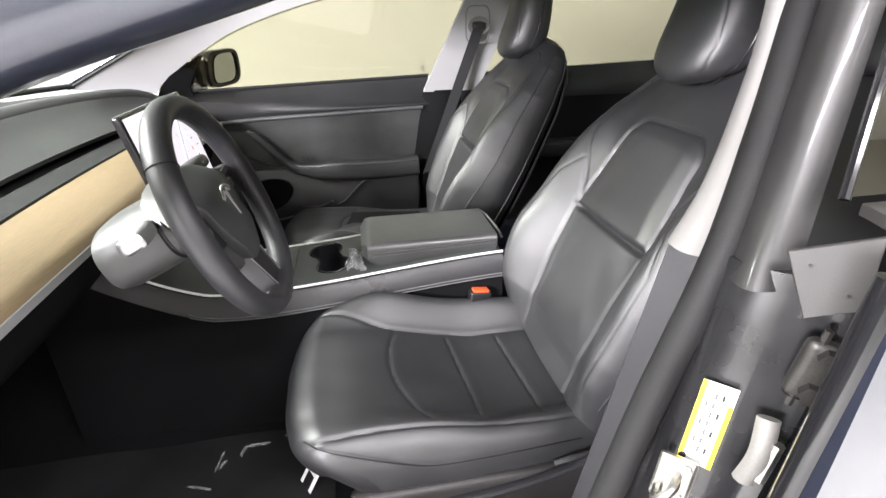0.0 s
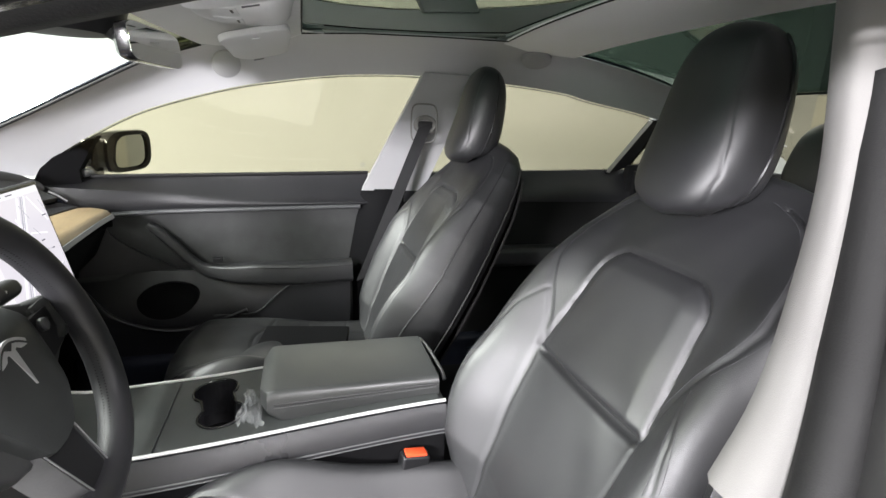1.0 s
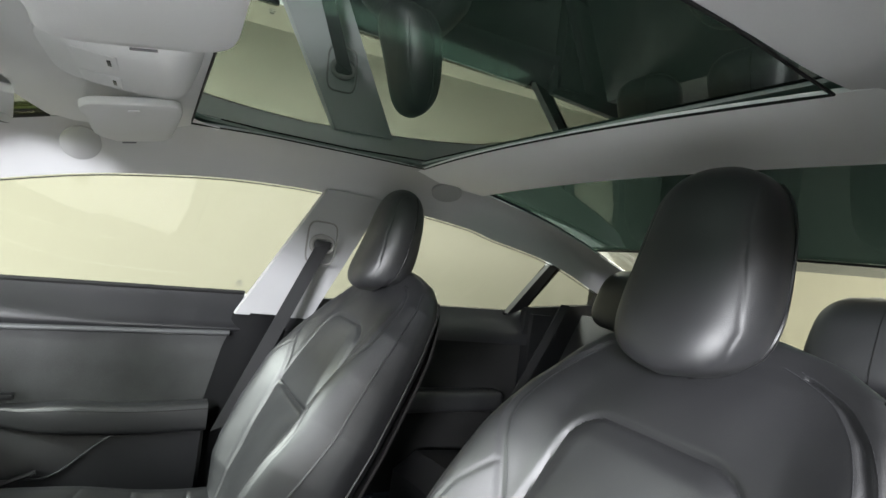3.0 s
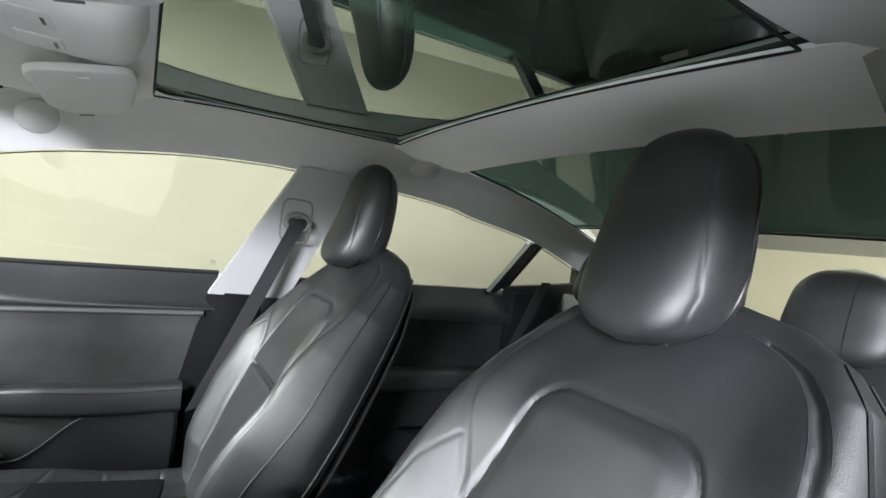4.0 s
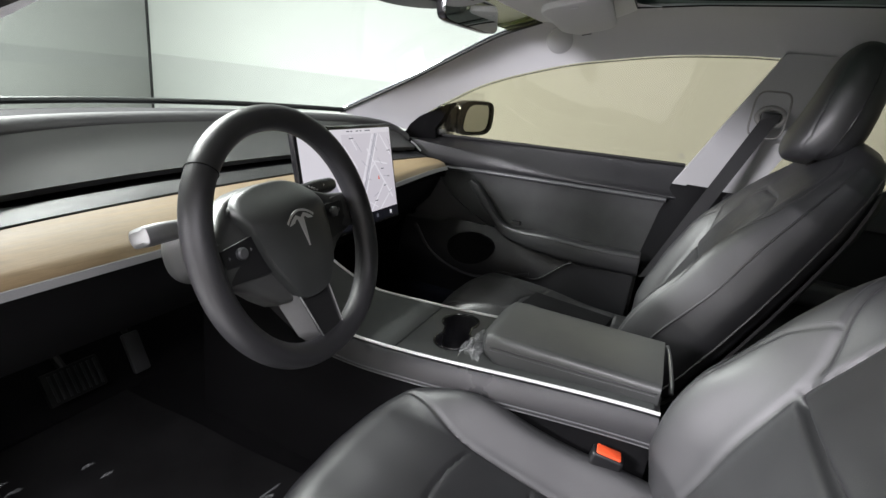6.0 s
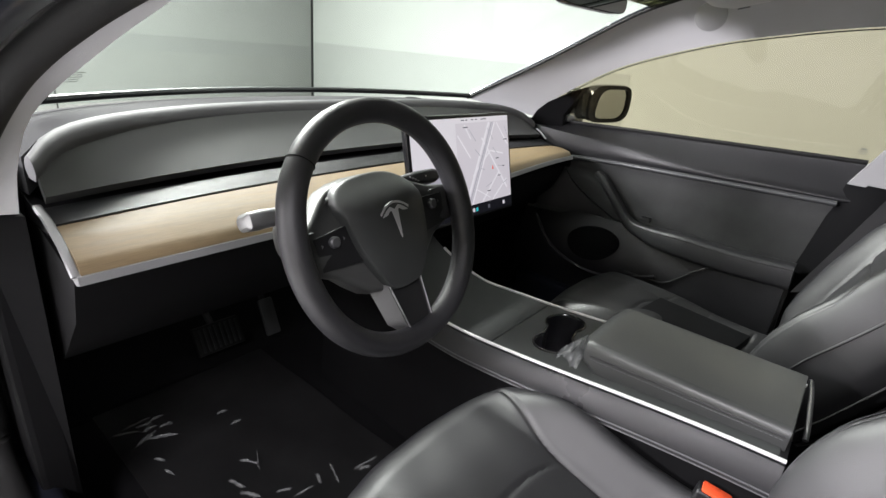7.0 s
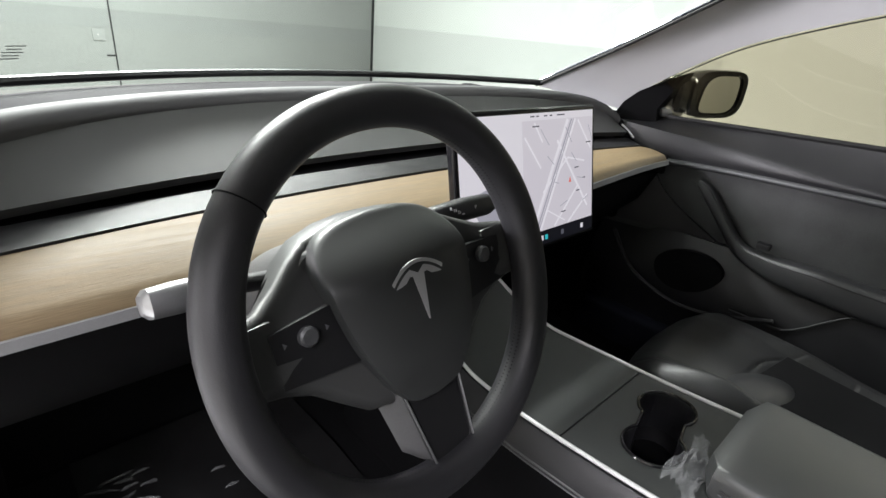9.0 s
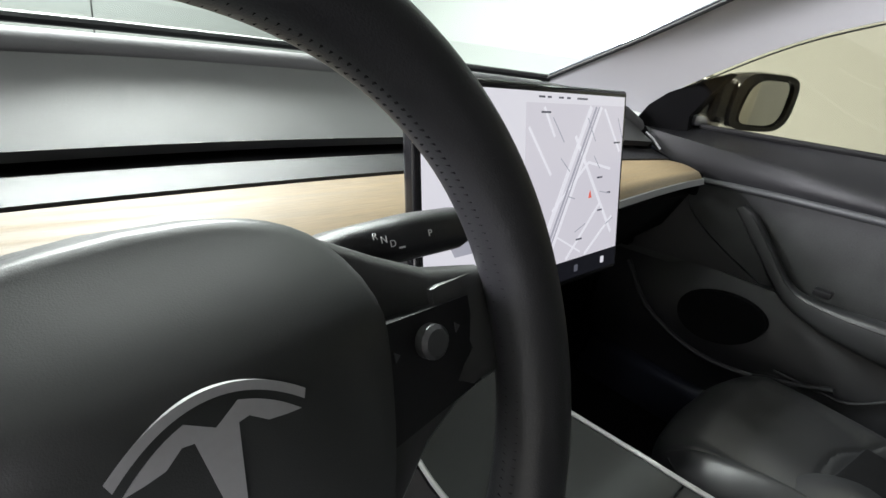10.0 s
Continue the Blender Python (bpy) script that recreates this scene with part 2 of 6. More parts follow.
# ---- room ----
def build_room():
    structure("floor", box(-6.2, -4.2, -0.12, 6.2, 4.2, 0.0), BOUNCE_FLOOR, "smooth unseen floor kept pale to bounce light upward", "floor")
    structure("ceiling", box(-6.2, -4.2, 2.75, 6.2, 4.2, 2.9), CEILING, "plain painted ceiling with long lamps", "ceiling")
    structure("wall_front", box(-5.8, -4.2, 1.0, -5.6, 3.6, 2.75), GREY_BAND, "grey concrete wall, lighter above the band", "wall")
    structure("wall_front_band", box(-5.8, -4.2, 0.84, -5.603, 3.6, 1.0), GREY_WALL, "darker painted band along the concrete wall", "wall")
    structure("wall_front_base", box(-5.8, -4.2, 0.0, -5.6, 3.6, 0.84), GREY_BASE, "stained grey concrete lower wall", "wall")
    structure("wall_right_white", box(-5.8, 3.6, 1.06, -1.2, 3.8, 2.75), WHITE_WALL, "white painted wall panel", "wall")
    structure("wall_right_dado", box(-5.8, 3.596, 0.0, -1.2, 3.8, 1.06), SHADE_WALL, "lower white wall with soft shade put into its grey", "wall")
    structure("wall_right", box(-1.2, 3.6, 0.0, 6.0, 3.8, 2.75), WHITE_WALL, "plain white painted wall", "wall")
    structure("wall_back", box(5.8, -4.0, 0.0, 6.0, 3.6, 1.55), BEIGE_WALL, "plain cream painted wall", "wall")
    structure("wall_back_upper", box(5.8, -4.0, 1.55, 6.0, 3.6, 2.75), GREY_BASE, "dark grey upper wall behind the car", "wall")
    structure("wall_left", box(-5.6, -4.2, 0.0, 6.0, -4.0, 2.75), LEFT_WALL, "plain taupe painted wall", "wall")
    # vertical joint and small marks on the concrete wall
    j = box(-5.6, 0.6, 0.0, -5.594, 0.612, 2.75)
    structure("wall_corner_joint", box(-5.596, 3.56, 0.0, -5.59, 3.594, 2.75), RUBBER, "dark joint in the corner between the walls", "wall joint")
    structure("wall_joint", j, RUBBER, "dark vertical joint in the concrete wall", "wall joint")
    plate = tagged(part("wall_plate", box(-5.6, 0.44, 0.73, -5.585, 0.54, 0.83, 0.004), GREY_BAND), "small square cover plate on the concrete wall", "cover plate")
    part("screw", box(-5.586, 0.48, 0.775, -5.583, 0.488, 0.783), METAL, plate)
    tagged(part("wall_stain", box(-5.6, 0.53, 0.59, -5.597, 0.6, 0.605, 0.001), RUBBER), "small dark scuff on the concrete wall", "scuff")


GREY_BASE = mat("stained_grey_wall", (0.15, 0.154, 0.147), 0.85, bump=0.5, scale=40, vary=0.16, stain=1.2)
# White wall made greyer below 1.06 m: a soft shadow edge as colour
SHADE_WALL = mat("wall_shade_grey", (0.31, 0.32, 0.308), 0.75, bump=0.2, scale=60, vary=0.03, stain=1.5)
LEFT_WALL = mat("taupe_wall_paint", (0.42, 0.405, 0.37), 0.8, bump=0.2, scale=60, vary=0.05, stain=1.5)
build_room()
for x, y, sx, sy, p in LAMPS:
    fixture = thing("ceiling_light", "long white ceiling light placed out of view", "ceiling light", pose(x, y, 2.69), group="ceiling lights")
    part("housing", box(-sx / 2 - 0.05, -sy / 2 - 0.05, 0.0, sx / 2 + 0.05, sy / 2 + 0.05, 0.06, 0.01), CEILING, fixture)
for x, y, z, sx, sy, w, tilt, turn in ADDED_PANELS:
    fixture = thing("wall_light", "long white light panel added out of view at the left", "wall light", pose(x, y, z, tilt, 0, turn), group="wall lights")
    part("housing", box(-sx / 2 - 0.05, -sy / 2 - 0.05, 0.01, sx / 2 + 0.05, sy / 2 + 0.05, 0.07, 0.01), CEILING, fixture)

# ---- car shell ----
WIN_TOP = [(-0.445, 0.937), (-0.42, 0.97), (-0.3, 1.052), (-0.15, 1.132), (0.07, 1.203), (0.24, 1.238), (0.4, 1.262), (0.55, 1.273), (0.65, 1.275), (0.95, 1.267), (1.17, 1.248), (1.26, 1.228), (1.53, 1.18), (1.8, 1.087)]
RAIL_LOW = [(x, 0.76 - max(0, x - 0.6) * 0.04, z) for x, z in WIN_TOP]
RAIL_TOP = [(-0.656, 0.645, 0.972), (-0.6, 0.645, 1.0), (-0.42, 0.645, 1.09), (-0.25, 0.64, 1.18), (-0.09, 0.63, 1.262), (0.04, 0.61, 1.305), (0.16, 0.575, 1.338), (0.28, 0.552, 1.35), (0.45, 0.548, 1.36), (0.66, 0.548, 1.368), (0.88, 0.556, 1.372), (1.147, 0.648, 1.362), (1.5, 0.62, 1.285), (2.0, 0.56, 1.1)]


def belt(x):
    return 0.9375 + 0.029 * x


def left_y(x, y):
    """The opposite side's y for a place on the passenger's side."""
    return -y + 0.02 + 0.09 * smooth01(-0.45, -0.1, x)


LEFT_LOW = [(-0.406, -0.757, 0.864), (-0.35, -0.755, 0.92), (-0.27, -0.745, 0.985), (-0.18, -0.715, 1.07), (-0.02, -0.692, 1.137), (0.15, -0.668, 1.19), (0.3, -0.655, 1.235), (0.5, -0.65, 1.262)] + [(x, left_y(x, y), z) for x, y, z in RAIL_LOW if x > 0.6]
LEFT_TOP = [(-0.373, -0.722, 0.87), (-0.342, -0.718, 0.94), (-0.29, -0.7, 1.017), (-0.13, -0.66, 1.105), (0.0, -0.615, 1.175), (0.1, -0.57, 1.25), (0.2, -0.5, 1.315)] + [(x, left_y(x, y), z) for x, y, z in RAIL_TOP if x > 0.25]


def rail_surface(side):
    low, top = (spline(RAIL_LOW, 81), spline(RAIL_TOP, 81)) if side > 0 else (spline(LEFT_LOW, 81), spline(LEFT_TOP, 81))

    def f(u, v):
        a, b = low[round(u * 80)], top[round(u * 80)]
        p = a.lerp(b, v)
        out = 0.03 * math.sin(math.pi * v) * smooth01(0.0, 0.25, u)
        y = p.y + out * 0.5
        return Vector((p.x, y if side > 0 else p.y - out * 0.5, p.z + out * 0.7))

    return f


SHADE_BAND = glass("olive_shade_band", (0.25, 0.26, 0.16), reflect=0.1, sheen=(0.9, 0.9, 0.7))


def headliner():
    for side, name in ((1, "pillar_trim_right"), (-1, "pillar_trim_left")):
        structure(name, sheet(rail_surface(side), 80, 10, 0.006, (0, side * 0.6, 0.8)), RAIL_GLARE_CUT, "light grey fabric roof rail and windscreen pillar trim", "pillar trim", True)
        # weather seal along the window's upper edge
        pts = [(x, y + 0.012 * side, z - 0.004) for x, y, z in (RAIL_LOW if side > 0 else LEFT_LOW)]
        structure("window_seal", sweep(spline(pts, 60), 0.0016, 8), RUBBER, "thin black rubber seal along the window opening", "window seal", True)
        if side > 0:
            structure("windscreen_seal", sweep(spline([(x - 0.004, y - 0.004, z + 0.002) for x, y, z in RAIL_TOP if x < 0.1], 40), 0.0045, 6), RUBBER, "thin black seal between windscreen and pillar trim", "windscreen seal", True)
    # front header between windscreen and roof glass
    def head(u, v):
        y = 0.05 + (u - 0.5) * 1.16
        k = (abs(y - 0.05) / 0.58) ** 2
        x0, z0 = -0.03 + 0.07 * k, 1.318 - 0.012 * k
        x1, z1 = 0.29, 1.357 - 0.012 * k
        return Vector((x0 + (x1 - x0) * v, y, z0 + (z1 - z0) * v - 0.006 * math.sin(math.pi * v)))

    structure("headliner_front", sheet(head, 40, 10, 0.006, (0, 0, 1)), HEADLINER, "light grey fabric headliner over the windscreen", "headliner", True)

    def bar(u, v):
        y = 0.05 + (u - 0.5) * 1.2
        k = (abs(y - 0.05) / 0.6) ** 2
        x0 = 0.845 + 0.03 * k
        x1 = 1.125 + 0.02 * k
        return Vector((x0 + (x1 - x0) * v, y, 1.378 - 0.012 * k - 0.012 * v))

    structure("headliner_cross", sheet(bar, 40, 8, 0.006, (0, 0, 1)), CROSS_LIGHT_LIFT, "light grey fabric cross member between the two roof panes", "headliner", True)

    # painted skin over the trim
    for side, name in ((1, "roof_side_right"), (-1, "roof_side_left")):
        inner = rail_surface(side)
        structure(name, sheet(lambda u, v: inner(u, v) + Vector((-0.008, side * 0.012, 0.014)), 60, 8, 0.004, (0, side * 0.6, 0.8)), PAINT, "dark blue-grey painted side of the roof", "roof", True)
    structure("roof_front", sheet(lambda u, v: head(u, v) + Vector((0, 0, 0.014)), 30, 8, 0.004, (0, 0, 1)), PAINT, "dark blue-grey painted strip over the windscreen", "roof", True)
    structure("roof_cross", sheet(lambda u, v: bar(u, v) + Vector((0, 0, 0.032)), 30, 8, 0.004, (0, 0, 1)), BLACK, "black strip between the two roof panes", "roof", True)

    def roof_z(x, y):
        return 1.3615 + 0.037 * (x - 0.29) - 0.003 * ((y - 0.05) / 0.58) ** 2

    def pane(u, v):
        y = 0.05 + (u - 0.5) * 1.16
        x = 0.2 + 0.74 * v
        return Vector((x, y, roof_z(x, y)))

    edge = [head(k / 30, 1.0) for k in range(2, 29)]
    edge += [Vector(q) for q in RAIL_TOP if 0.3 < q[0] < 0.85]
    edge += [bar(1 - k / 30, 0.0) for k in range(3, 28)]
    edge += [Vector(q) for q in LEFT_TOP[::-1] if 0.3 < q[0] < 0.85]
    # rounded front corners of the roof opening
    for side, name in ((1, "headliner_corner"), (-1, "headliner_corner_left")):
        yc = 0.548 if side > 0 else 0.438
        out = [(0.2, yc - 0.06), (0.288, yc - 0.06)] + [(0.348 + 0.06 * math.cos(t), yc - 0.06 + 0.06 * math.sin(t)) for t in (radians(180 - 90 * k / 12) for k in range(13))] + [(0.348, yc + 0.1), (0.2, yc + 0.1)]
        structure(name, rings([[(x, side * y, z) for x, y in out] for z in (1.3505, 1.3525)]), HEADLINER, "light grey fabric corner of the headliner", "headliner")
    structure("roof_glass_seal", sweep([Vector((0.57 + (q.x - 0.57) * 0.998, 0.05 + (q.y - 0.05) * 0.998, min(q.z, roof_z(q.x, q.y)) - 0.001)) for q in edge], 0.002, 6, True), RUBBER, "black seal round the opening of the roof pane", "roof seal", True)
    structure("roof_glass_front", sheet(pane, 24, 12, 0.004, (0, 0, 1)), ROOF_GLASS, "dark green tinted panoramic roof pane", "roof glass", True)

    def back(u, v):
        y = 0.03 + (u - 0.5) * 1.34
        k = (abs(y - 0.03) / 0.66) ** 2
        x = 1.06 + 1.24 * v
        return Vector((x, y, 1.392 - 0.016 * k - 0.08 * v - 0.33 * v * v))

    structure("rear_glass", sheet(lambda u, v: back(u, 0.5 * v), 24, 10, 0.004, (0, 0, 1)), REAR_GLASS, "dark green tinted upper rear window", "rear window", True)
    structure("rear_glass_lower", sheet(lambda u, v: back(u, 0.5 + 0.5 * v), 24, 10, 0.004, (0, 0, 1)), REAR_CLEAR, "clear lower part of the rear window", "rear window", True)
    structure("rear_glass_line", sweep([back(k / 24, 0.5) - Vector((0, 0, 0.004)) for k in range(25)], 0.009, 8, flat=0.4), BLACK, "black dividing line across the rear window", "rear window", True)

    def screen(u, v):
        y = 0.03 + (u - 0.5) * 1.36
        k = (abs(y - 0.03) / 0.66) ** 2
        xb, xt = -0.86 + 0.17 * k, -0.03 + 0.06 * k
        zb, zt = 0.962 + 0.005 * k, 1.33 - 0.012 * k
        x = xb + (xt - xb) * v
        return Vector((x, y, zb + (zt - zb) * v + 0.045 * math.sin(math.pi * v)))

    structure("windscreen", sheet(screen, 24, 16, 0.005, (0, 0, 1)), WIND_GLASS, "clear curved windscreen glass", "windscreen", True)
    def shade(u, v):
        q = screen(0.03 + 0.94 * u, 0.87 + 0.15 * v)
        return q - Vector((0, 0, 0.008))

    structure("windscreen_shade_band", sheet(shade, 24, 6, 0.002, (0, 0, 1)), SHADE_BAND, "dark olive shade band along the top of the windscreen", "shade band", True)
    # black border along the foot of the windscreen
    pts = [(-0.86 + 0.2 * (abs(y) / 0.66) ** 2 + 0.02, y, 0.982) for y in [(-0.66 + 1.32 * k / 24) for k in range(25)]]
    structure("windscreen_border", sweep(pts, 0.008, 8), BLACK, "black border along the foot of the windscreen", "windscreen border", True)


headliner()
for nm in ("windscreen", "rear_glass_lower"):
    bpy.data.objects[nm].visible_shadow = False


def floor_pan():
    structure("car_floor", box(-1.0, -0.74, 0.2, 2.2, 0.74, 0.24), CARPET, "black carpeted car floor", "car floor")
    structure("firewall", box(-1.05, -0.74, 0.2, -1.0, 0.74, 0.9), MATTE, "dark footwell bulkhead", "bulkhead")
    def slope(u, v):
        return Vector((-1.0 + 0.28 * v, -0.72 + 1.44 * u, 0.46 - 0.22 * v + 0.02 * math.sin(9 * u)))
    structure("footwell_slope", sheet(slope, 8, 6, 0.02, (0, 0, -1)), CARPET, "black carpeted slope of the footwell", "footwell", True)
    for side, nm in ((-1, "sill_left"), (1, "sill_right")):
        structure(nm, box(-0.55, side * 0.74, 0.2, 1.5, side * 0.88, 0.36, 0.03, 3), PAINT, "dark painted door sill", "door sill", True)
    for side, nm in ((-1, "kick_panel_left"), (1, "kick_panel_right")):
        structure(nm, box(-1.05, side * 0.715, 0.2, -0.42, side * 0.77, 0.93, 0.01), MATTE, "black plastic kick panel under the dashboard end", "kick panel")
    structure("rear_side_left", box(1.52, -0.74, 0.2, 2.25, -0.68, 0.98), BLACK, "dark rear side trim", "side trim")
    structure("rear_side_right", box(1.52, 0.76, 0.2, 2.25, 0.82, 0.98), BLACK, "dark rear side trim", "side trim")
    structure("front_body_left", box(-1.2, -0.9, 0.2, -0.56, -0.765, 0.9, 0.03, 3), PAINT, "dark painted body side ahead of the door", "body side", True)
    structure("front_body_right", box(-1.2, 0.775, 0.2, -0.5, 0.92, 0.9, 0.03, 3), PAINT, "dark painted body side ahead of the door", "body side", True)
    structure("rear_shelf", box(1.85, -0.7, 0.9, 2.35, 0.78, 0.93, 0.01), BLACK, "black parcel shelf under the rear window", "parcel shelf")
    structure("rear_bulkhead", box(2.2, -0.72, 0.2, 2.25, 0.72, 0.87), BLACK, "dark rear bulkhead", "bulkhead")


floor_pan()


def b_pillar_right():
    th = thing("pillar_cover", "pale grey pillar cover with a belt guide, black lower half", "pillar cover", pose(0.6, 0.76, 0.95))
    def up(u, v):
        z = 0.9 + 0.385 * v
        x0 = 0.475 + 0.19 * v
        x1 = x0 + 0.21 - 0.03 * v
        return Vector((x0 + (x1 - x0) * u - 0.6, 0.775 - 0.05 * v - 0.76, z - 0.95))
    part("upper_cover", sheet(up, 10, 12, 0.03, (0, 1, 0)), PILLAR_GLARE_CUT, th, "pale grey fabric")
    def low(u, v):
        z = 0.3 + 0.605 * v
        x0 = 0.37 + 0.105 * v
        return Vector((x0 + 0.17 * u - 0.6, 0.775 + 0.02 * v - 0.03 * math.sin(math.pi * u) - 0.76, z - 0.95))
    part("lower_cover", sheet(low, 10, 10, 0.03, (0, 1, 0)), MATTE, th, "black grained plastic")
    belt_ob = thing("seat_belt", "black webbing belt hanging from the pillar guide", "seat belt", pose(0.671, 0.716, 1.123))
    a, b = Vector((0, 0.0, 0)), Vector((-0.2, 0.0, -0.5))
    def web(u, v):
        p = a.lerp(b, v)
        return p + Vector((0.048 * (u - 0.5), -0.01 - 0.03 * v, 0.02 * (u - 0.5)))
    part("webbing", sheet(web, 2, 14, 0.002, (0, 1, 0)), WEBBING, belt_ob)
    ring = [(0.032 * math.cos(t), 0.0, 0.024 * math.sin(t)) for t in (2 * math.pi * k / 28 for k in range(28))]
    part("guide_loop", sweep(ring, 0.007, 8, True, up=(0, 1, 0)), TRIM_GLARE_CUT, belt_ob, "pale plastic guide loop")
    part("slot", box(-0.024, -0.004, -0.012, 0.024, 0.01, 0.012, 0.004), BLACK, belt_ob)
    fr = [(0.042 * math.copysign(abs(math.cos(t)) ** 0.45, math.cos(t)) + 0.0, 0.02, 0.06 * math.copysign(abs(math.sin(t)) ** 0.45, math.sin(t))) for t in (2 * math.pi * k / 48 for k in range(48))]
    part("guide_surround", sweep([(x - 0.006, y - 0.03, z + 0.005) for x, y, z in fr], 0.0025, 6, True, up=(0, 1, 0)), TRIM_GLARE_CUT, belt_ob)
    return th


b_pillar_right()
# ---- seats ----
REC = radians(27)
S_DIR, N_DIR = Vector((math.sin(REC), 0, math.cos(REC))), Vector((-math.cos(REC), 0, math.sin(REC)))
BACK_W = [(-0.03, 0.215), (0.0, 0.225), (0.1, 0.25), (0.2, 0.262), (0.3, 0.262), (0.4, 0.25), (0.5, 0.232), (0.58, 0.206), (0.62, 0.175), (0.648, 0.13), (0.664, 0.07), (0.67, 0.02)]


def groove(d, width=0.005, depth=0.006):
    return -depth * math.exp(-((d / width) ** 2))


def insert_edge(a, s):
    """Distance from the outline of the padded centre panel, negative inside it."""
    r = 0.042
    qx, qy = a - (0.132 - 0.026 * (s - 0.28) / 0.2 - r), s - (0.486 - r)
    return math.hypot(max(qx, 0), max(qy, 0)) + min(max(qx, qy), 0) - r


SHOULDER = [(0.0, 0.12), (0.14, 0.128), (0.28, 0.137), (0.33, 0.147), (0.375, 0.166), (0.4, 0.179), (0.43, 0.192), (0.466, 0.198), (0.522, 0.187), (0.565, 0.169), (0.596, 0.145), (0.612, 0.12), (0.625, 0.09)]
CREST = [(0.03, 0.197), (0.1, 0.207), (0.187, 0.214), (0.262, 0.213), (0.32, 0.2), (0.376, 0.172)]


def back_front(w, s):
    a = abs(w)
    d = (0.045 + 0.02 * smooth01(0.5, 0.3, s)) * smooth01(0.12, 0.225, a) * smooth01(0.66, 0.4, s) * smooth01(-0.12, 0.06, s)
    d += 0.0024 * (1 + math.cos(math.pi * min(1, a / 0.14)))
    d += 0.02 * math.sin(math.pi * min(1, max(0, (s - 0.02) / 0.6)))
    if s > 0.27:
        edge = insert_edge(a, s)
        d += 0.009 * smooth01(0.006, -0.028, edge) * smooth01(0.278, 0.292, s)
        d += groove(edge - 0.006, 0.0045, 0.006) * smooth01(0.278, 0.292, s)
    if a < 0.14:
        d += groove(s - 0.28, 0.007, 0.012) * smooth01(0.14, 0.12, a)
    if s < 0.62:
        d += groove(a - lerp_table(SHOULDER, s), 0.0052, 0.004)
    if 0.03 < s < 0.376:
        d += groove(a - lerp_table(CREST, s), 0.0025, 0.002)
    # faint creases in the leather
    d += 0.0012 * math.sin(37 * s + 9 * a) * math.sin(51 * a + 11 * s) * smooth01(0.0, 0.1, a)
    return d


def half_width(s, side, swell):
    """Half the backrest's width; the inboard side may swell out."""
    return lerp_table(BACK_W, s) + (swell * smooth01(0.02, 0.2, s) * smooth01(0.64, 0.42, s) if side > 0 else 0)


def back_thick(s):
    return lerp_table([(-0.03, 0.05), (0.05, 0.062), (0.5, 0.055), (0.6, 0.045), (0.65, 0.03), (0.67, 0.012)], s)


def back_point(w, s, d):
    p = S_DIR * s + N_DIR * (d - 0.055)
    return Vector((p.x, w, p.z))


def back_surface(w, s, lift=0.0, swell=0.0):
    """A point of the backrest's front face, a little above it by lift."""
    q = min(1.0, abs(w) / half_width(s, w, swell))
    d = back_thick(s) * (1 - q**5) ** 0.4 + back_front(w, s) * (1 - q**8)
    if w > 0:
        # the inboard bolster swells towards the hips
        d += 0.03 * smooth01(-0.06, 0.06, s) * smooth01(0.32, 0.12, s) * smooth01(0.1, 0.2, w) * (1 - q**14) ** 0.5
    return back_point(w, s, d + lift)


def seat_back_mesh(swell):
    nf, nb, loops = 230, 36, []
    svals = [-0.03 + 0.66 * k / 200 for k in range(201)] + [0.63 + 0.04 * math.sin(math.pi / 2 * k / 14) for k in range(1, 15)]
    for s in svals:
        th, loop = back_thick(s), []
        for i in range(nf + 1):
            q = math.sin(math.pi / 2 * (2 * i / nf - 1)) * 0.6 + 0.4 * (2 * i / nf - 1)
            loop.append(back_surface(q * half_width(s, q, swell), s, 0.0, swell))
        for i in range(1, nb):
            q = 1 - 2 * i / nb
            d = -th * 1.2 * (1 - abs(q) ** 4) ** 0.4
            loop.append(back_point(q * half_width(s, q, swell), s, d))
        loops.append(loop)
    return rings(loops)


def stitch_line(points, lift, pitch=0.007, length=0.0045, radius=0.0007):
    """Short threads laid along a row of points."""
    bm = bmesh.new()
    pts = spline(points, max(2, int(sum((Vector(b) - Vector(a)).length for a, b in zip(points, points[1:])) / pitch)))
    for a, b in zip(pts, pts[1:]):
        m = a.lerp(b, length / pitch)
        sweep([a + lift, m + lift], radius, 4, bm=bm)
    return bm


HEAD_SEAM = [(-1.0, 0.04), (-0.94, 0.055), (-0.82, 0.07), (-0.6, 0.077), (-0.26, 0.072), (0.07, 0.064), (0.6, 0.058), (0.9, 0.05)]


def headrest_ring(q):
    """Half width, half thickness and centre of the headrest at the height q, -1 to 1."""
    e = max(0.0, 1 - abs(q) ** (4.0 if q > 0 else 8)) ** (0.5 if q > 0 else 0.38)
    wid = max((0.09 - 0.012 * smooth01(-0.5, 1, q) - 0.005 * smooth01(-0.3, -1, q)) * e, 0.003)
    th = max((0.058 - 0.014 * q) * e, 0.003)
    return e, wid, th, 0.268 + 0.022 * q - 0.012 * q * q, 0.653 + 0.12 * q


